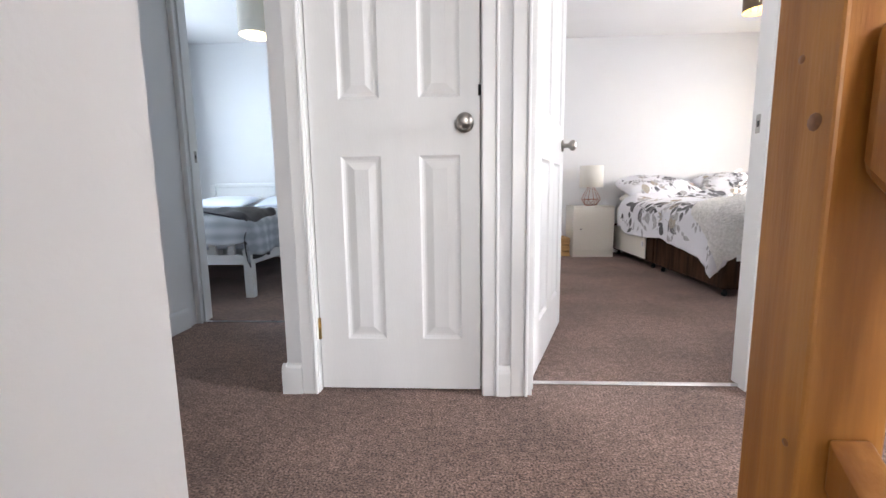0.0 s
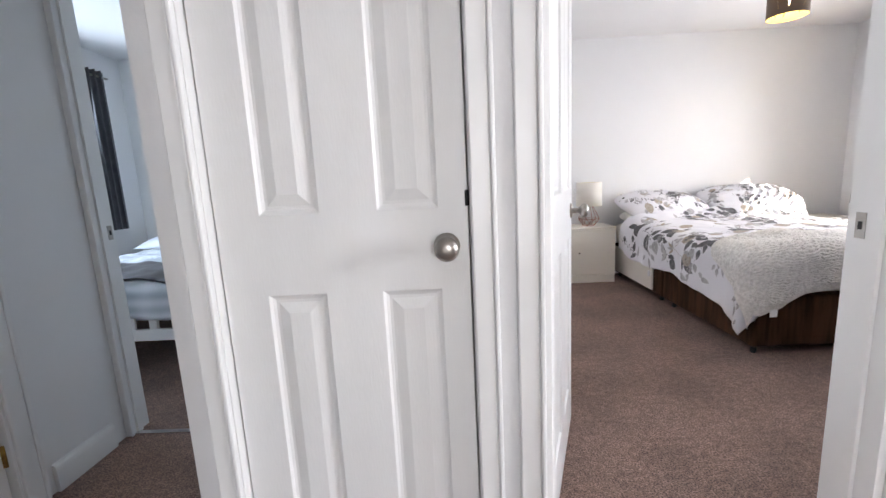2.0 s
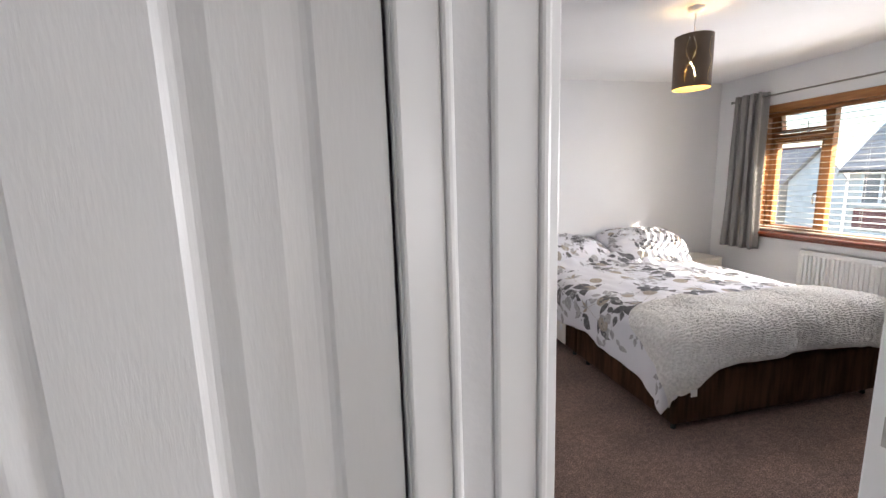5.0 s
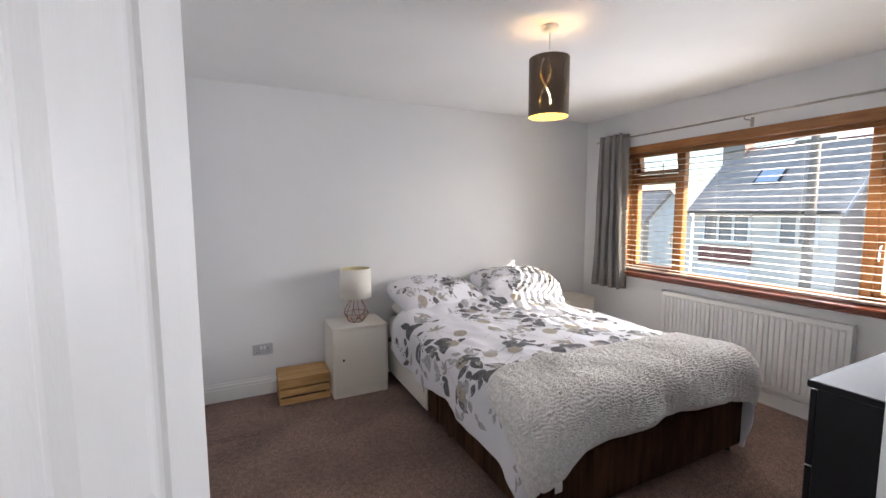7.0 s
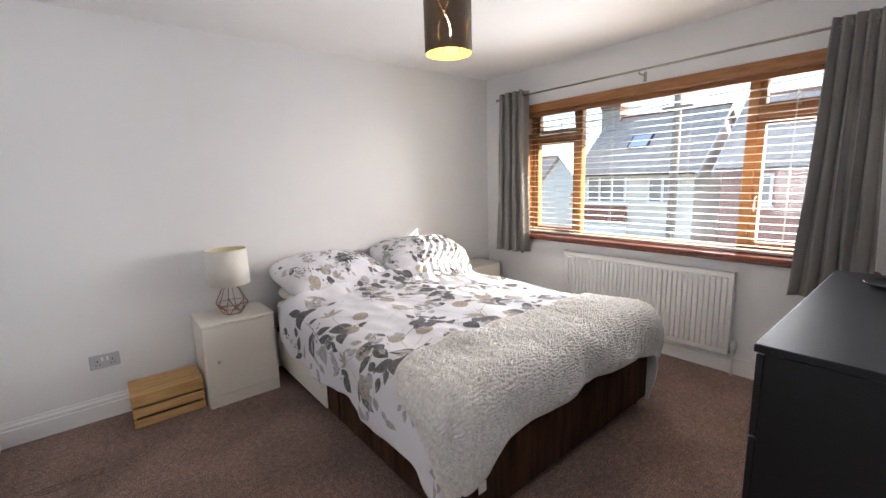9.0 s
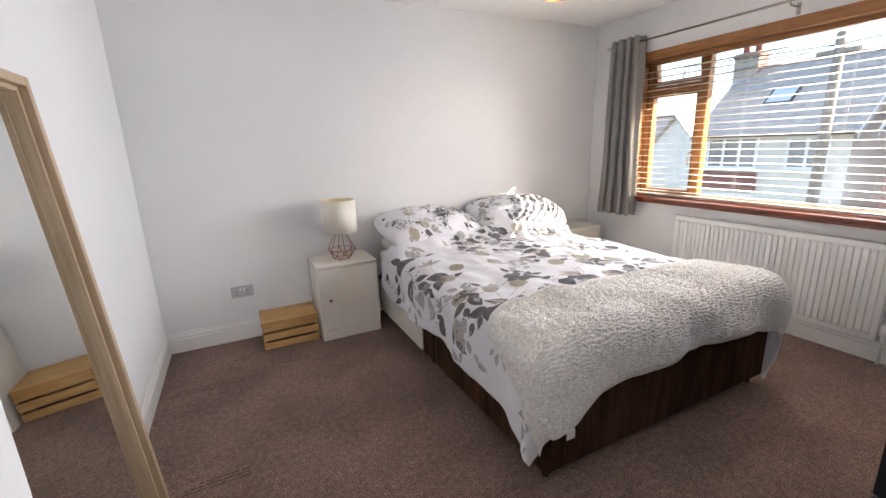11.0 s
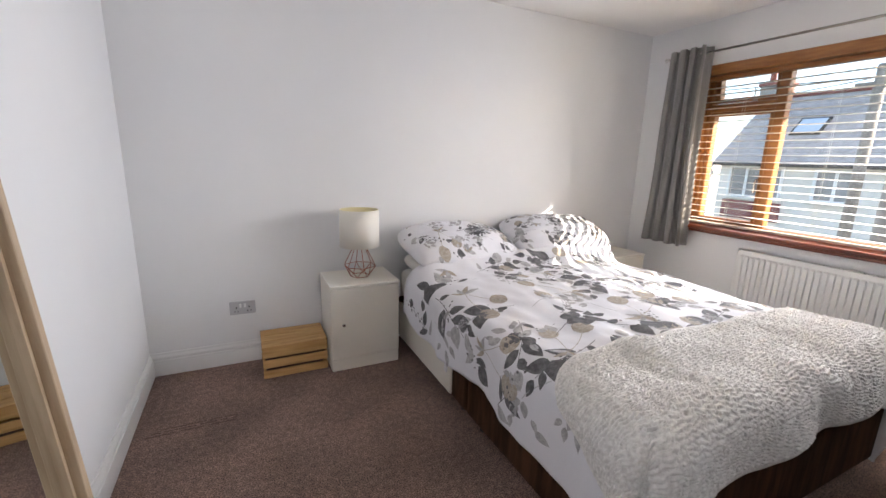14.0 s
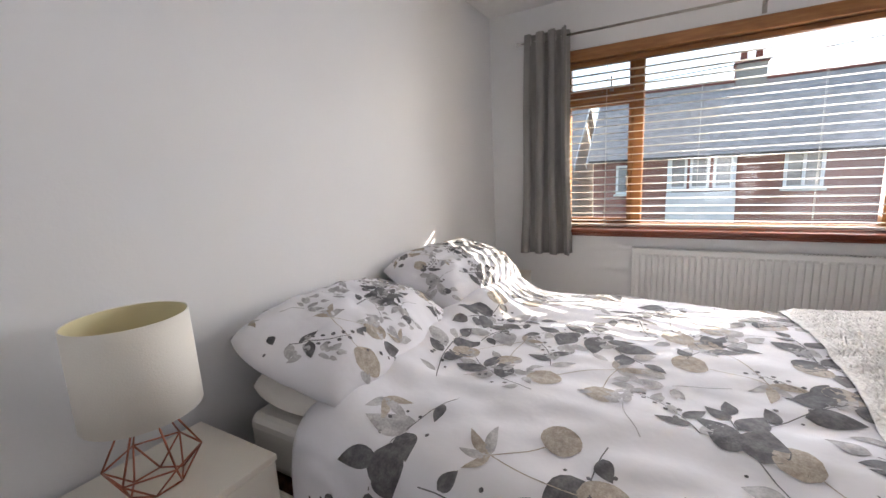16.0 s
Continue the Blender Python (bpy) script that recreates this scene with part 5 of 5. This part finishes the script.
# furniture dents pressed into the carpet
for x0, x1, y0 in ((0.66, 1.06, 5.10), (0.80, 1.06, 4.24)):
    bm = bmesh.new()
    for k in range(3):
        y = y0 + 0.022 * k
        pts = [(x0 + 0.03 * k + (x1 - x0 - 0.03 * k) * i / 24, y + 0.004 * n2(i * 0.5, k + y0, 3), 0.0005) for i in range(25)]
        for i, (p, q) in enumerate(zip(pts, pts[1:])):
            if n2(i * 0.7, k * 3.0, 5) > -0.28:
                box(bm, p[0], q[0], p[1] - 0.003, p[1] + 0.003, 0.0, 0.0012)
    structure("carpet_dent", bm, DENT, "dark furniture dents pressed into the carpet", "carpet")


def brick_material():
    m = bpy.data.materials.new("brick_courses")
    m.use_nodes = True
    n, l = m.node_tree.nodes, m.node_tree.links
    tc, mp, bt = n.new("ShaderNodeTexCoord"), n.new("ShaderNodeMapping"), n.new("ShaderNodeTexBrick")
    mp.inputs["Rotation"].default_value = (radians(90), 0, radians(90))
    bt.inputs["Scale"].default_value = 1.0
    bt.inputs["Brick Width"].default_value, bt.inputs["Row Height"].default_value, bt.inputs["Mortar Size"].default_value = 0.225, 0.075, 0.008
    bt.inputs["Color1"].default_value, bt.inputs["Color2"].default_value, bt.inputs["Mortar"].default_value = (0.27, 0.10, 0.075, 1), (0.20, 0.07, 0.055, 1), (0.36, 0.32, 0.28, 1)
    l.new(tc.outputs["Object"], mp.inputs["Vector"])
    l.new(mp.outputs[0], bt.inputs["Vector"])
    l.new(bt.outputs["Color"], n["Principled BSDF"].inputs["Base Color"])
    n["Principled BSDF"].inputs["Roughness"].default_value = 0.9
    return m


BRICKS = brick_material()


def roof_bm(x0, xr, x1, y0, y1, ze, zr, over_y=0.18, courses=17):
    """Two slopes laid in overlapping slate courses."""
    bm = bmesh.new()
    for side, xe in ((-1, x0 - 0.25), (1, x1 + 0.25)):
        zee = ze - 0.25 * (zr - ze) / abs(xr - (x0 if side < 0 else x1)) * 0.9
        for i in range(courses):
            a, b = i / courses, (i + 1.25) / courses
            xa, xb = xe + (xr - xe) * a, xe + (xr - xe) * min(b, 1.0)
            za, zb = zee + (zr - zee) * a + 0.03, zee + (zr - zee) * min(b, 1.0) + 0.005
            q = [(xa, y0 - over_y, za), (xa, y1 + over_y, za), (xb, y1 + over_y, zb), (xb, y0 - over_y, zb)]
            top = [bm.verts.new(p) for p in q]
            low = [bm.verts.new((p[0], p[1], p[2] - 0.03)) for p in q]
            bm.faces.new(top)
            bm.faces.new(low[::-1])
            for k in range(4):
                bm.faces.new((top[k], low[k], low[(k + 1) % 4], top[(k + 1) % 4]))
    return bm


def house_window(parent, x, y0, y1, z0, z1, lights, name="window"):
    w = part(name, boxes((x - 0.04, x + 0.05, y0, y1, z0, z0 + 0.07), (x - 0.04, x + 0.05, y0, y1, z1 - 0.07, z1), *[(x - 0.04, x + 0.05, y0 + (y1 - y0 - 0.07) * k / lights, y0 + (y1 - y0 - 0.07) * k / lights + 0.07, z0 + 0.07, z1 - 0.07) for k in range(lights + 1)]), GLOSS, parent, "white framed window")
    part("pane", boxes((x + 0.0, x + 0.01, y0 + 0.03, y1 - 0.03, z0 + 0.03, z1 - 0.03)), HPANE, w, "dark glass pane")
    part("sill", boxes((x - 0.12, x + 0.0, y0 - 0.06, y1 + 0.06, z0 - 0.07, z0 - 0.001), bevel=0.01), RENDERW, w)


HPANE = material("house_pane", (0.30, 0.31, 0.32), 0.08, (0.20, 0.205, 0.21), 1.2)


def house(label, x0, x1, y0, y1, ze, zr, wall_mat, windows, chimneys):
    xr = (x0 + x1) / 2
    h = thing("house", ((x0 + x1) / 2, (y0 + y1) / 2, GZ), label, "house", "houses across the street")
    bm = boxes((x0, x1, y0, y1, GZ, ze))
    gab = [(x0, ze), (x1, ze), (xr, zr - 0.05)]
    for y in (y0, y1):
        a = [bm.verts.new((p[0], y + (0.12 if y == y0 else -0.12), p[1])) for p in gab]
        b = [bm.verts.new((p[0], y, p[1])) for p in gab]
        bm.faces.new(a)
        bm.faces.new(b)
        for k in range(3):
            bm.faces.new((a[k], a[(k + 1) % 3], b[(k + 1) % 3], b[k]))
    part("wall", bm, wall_mat, h)
    roof = part("roof", roof_bm(x0, xr, x1, y0, y1, ze, zr), SLATE, h, "dark slate roof")
    part("ridge_tiles", boxes((xr - 0.09, xr + 0.09, y0 - 0.18, y1 + 0.18, zr - 0.02, zr + 0.07), bevel=0.04), BRICK, roof, "terracotta ridge")
    part("gutter", boxes((x0 - 0.34, x0 - 0.24, y0 - 0.1, y1 + 0.1, ze - 0.20, ze - 0.11), bevel=0.02), DARK, h)
    for y in (y0 - 0.19, y1 + 0.17):
        vb = bmesh.new()
        for xa, xb in ((x0 - 0.27, xr), (xr, x1 + 0.27)):
            za, zb = (ze - 0.2, zr) if xa < xb and xb == xr else (zr, ze - 0.2)
            q = [(xa, za + 0.04), (xb, zb + 0.04), (xb, zb - 0.14), (xa, za - 0.14)]
            f0 = [vb.verts.new((a, y, z)) for a, z in q]
            f1 = [vb.verts.new((a, y + 0.02, z)) for a, z in q]
            vb.faces.new(f0)
            vb.faces.new(f1[::-1])
            for k in range(4):
                vb.faces.new((f0[k], f0[(k + 1) % 4], f1[(k + 1) % 4], f1[k]))
        part("barge_board", vb, GLOSS, h, "white barge board")
    for y, w, top in chimneys:
        c = part("chimney", boxes((xr - 0.3, xr + 0.3, y - w / 2, y + w / 2, zr - 0.5, top), (xr - 0.35, xr + 0.35, y - w / 2 - 0.05, y + w / 2 + 0.05, top - 0.14, top - 0.05)), BRICKS, h, "red brick chimney stack")
        for k in (-1, 1):
            part("chimney_pot", lathe(bmesh.new(), [(0.11, 0), (0.09, 0.28), (0.11, 0.30), (0.08, 0.31)], pose(xr, y + k * w * 0.25, top), 12), BRICK, c)
    for y0w, y1w, z0, z1, lights in windows:
        house_window(h, x0 - 0.015, y0w, y1w, z0, z1, lights)
    return h


ha = house("cream rendered house with slate roof and brick chimney", 16.0, 21.0, 7.75, 11.9, 1.53, 3.68, RENDERW, ((9.98, 11.55, 0.33, 1.33, 3), (8.2, 9.22, 0.36, 1.29, 2), (8.4, 9.3, -2.2, -0.9, 2)), ((11.9, 0.8, 4.25),))
part("bay_panel", boxes((15.86, 15.985, 9.9, 11.6, -0.36, 0.22), bevel=0.01), MAROON, ha, "maroon boarded bay panel")
part("bay_window", boxes((15.86, 15.985, 9.9, 11.6, -1.9, -0.5), bevel=0.01), GLOSS, ha, "white ground floor bay")
bm = boxes((-0.40, 0.40, -0.40, 0.40, 0.03, 0.10), bevel=0.01)
bm.transform(pose(17.2, 10.1, 2.53, 0, -40.7, 0))
rf = part("roof_window", bm, DARK, ha, "grey roof window in the slates")
bm = boxes((-0.33, 0.33, -0.33, 0.33, 0.095, 0.106))
bm.transform(pose(17.2, 10.1, 2.53, 0, -40.7, 0))
SKYP = material("sky_pane", (0.55, 0.62, 0.70), 0.04, (0.5, 0.57, 0.66), 2)
part("pane", bm, SKYP, rf)
hb = house("red brick terraced house with white bays", 16.0, 21.0, -6.0, 7.0, 1.60, 3.78, BRICKS, ((3.14, 3.66, 0.52, 1.5, 1), (3.75, 4.25, 0.52, 1.5, 1), (4.32, 4.8, 0.52, 1.5, 1), (1.2, 2.04, 0.47, 1.45, 2), (5.7, 6.3, 0.4, 1.3, 1), (-2.2, -0.6, 0.5, 1.5, 3)), ((2.7, 0.8, 4.4),))
part("bay_panel", boxes((15.8, 15.985, 3.1, 4.85, -0.55, 0.42), bevel=0.01), STONEW, hb, "white rendered bay panel")
part("bay_window", boxes((15.8, 15.985, 3.1, 4.85, -2.2, -0.62), bevel=0.01), GLOSS, hb)
for y in (3.12, 4.72):
    part("bay_post", boxes((15.86, 15.96, y, y + 0.12, 0.43, 1.52), bevel=0.01), GLOSS, hb, "white bay corner post")

# gabled house further along the street
gh = thing("house", (24.5, 17.1, GZ), "pale rendered house with gable end and slate roof", "house", "houses across the street")
gb = bmesh.new()
for x in (22.0, 27.0):
    vs = [gb.verts.new(p) for p in ((x, 15.9, GZ), (x, 18.4, GZ), (x, 18.4, 0.9), (x, 17.0, 2.35), (x, 15.9, 1.1))]
    gb.faces.new(vs)
gb.verts.ensure_lookup_table()
for k in range(5):
    gb.faces.new((gb.verts[k], gb.verts[(k + 1) % 5], gb.verts[5 + (k + 1) % 5], gb.verts[5 + k]))
part("wall", gb, STONEW, gh)
for sg, pts in ((1, ((15.7, 0.92), (17.0, 2.42))), (-1, ((17.0, 2.42), (18.6, 0.72)))):
    rb = bmesh.new()
    (ya, za), (yb, zb) = pts
    q = [(21.8, ya, za), (27.2, ya, za), (27.2, yb, zb), (21.8, yb, zb)]
    t0 = [rb.verts.new((p[0], p[1], p[2] + 0.08)) for p in q]
    t1 = [rb.verts.new(p) for p in q]
    rb.faces.new(t0)
    rb.faces.new(t1[::-1])
    for k in range(4):
        rb.faces.new((t0[k], t1[k], t1[(k + 1) % 4], t0[(k + 1) % 4]))
    part("roof", rb, SLATE, gh, "dark slate roof slope")
house("pale rendered house further along the street", 22.0, 27.0, 18.8, 26.0, 0.9, 2.6, RENDERW, ((19.5, 21, -0.6, 0.4, 3), (22.5, 24, -0.6, 0.4, 3)), ((22.0, 0.8, 3.2),))

# telegraph pole and wires on the far pavement
tp = thing("telegraph_pole", (13.4, 7.35, GZ), "weathered wooden telegraph pole with wires", "utility pole")
part("pole", lathe(bmesh.new(), [(0.13, 0), (0.10, 6.2), (0.085, 6.25)], pose(13.4, 7.35, GZ), 14), TIMBER, tp)
part("crossarm", boxes((13.34, 13.46, 6.95, 7.75, 3.05, 3.15), bevel=0.01), TIMBER, tp)
for k, (y, z) in enumerate(((-6, 4.2), (22, 4.1), (14.0, 3.4))):
    pts = [(13.4 + (16.0 - 13.4) * s * (k == 2), 7.35 + (y - 7.35) * s, 3.25 + (z - 3.25) * s - 1.2 * s * (1 - s) * 0.4) for s in np.linspace(0, 1, 12)]
    part("wire", tube(bmesh.new(), pts, 0.012, 5), DARK, tp)
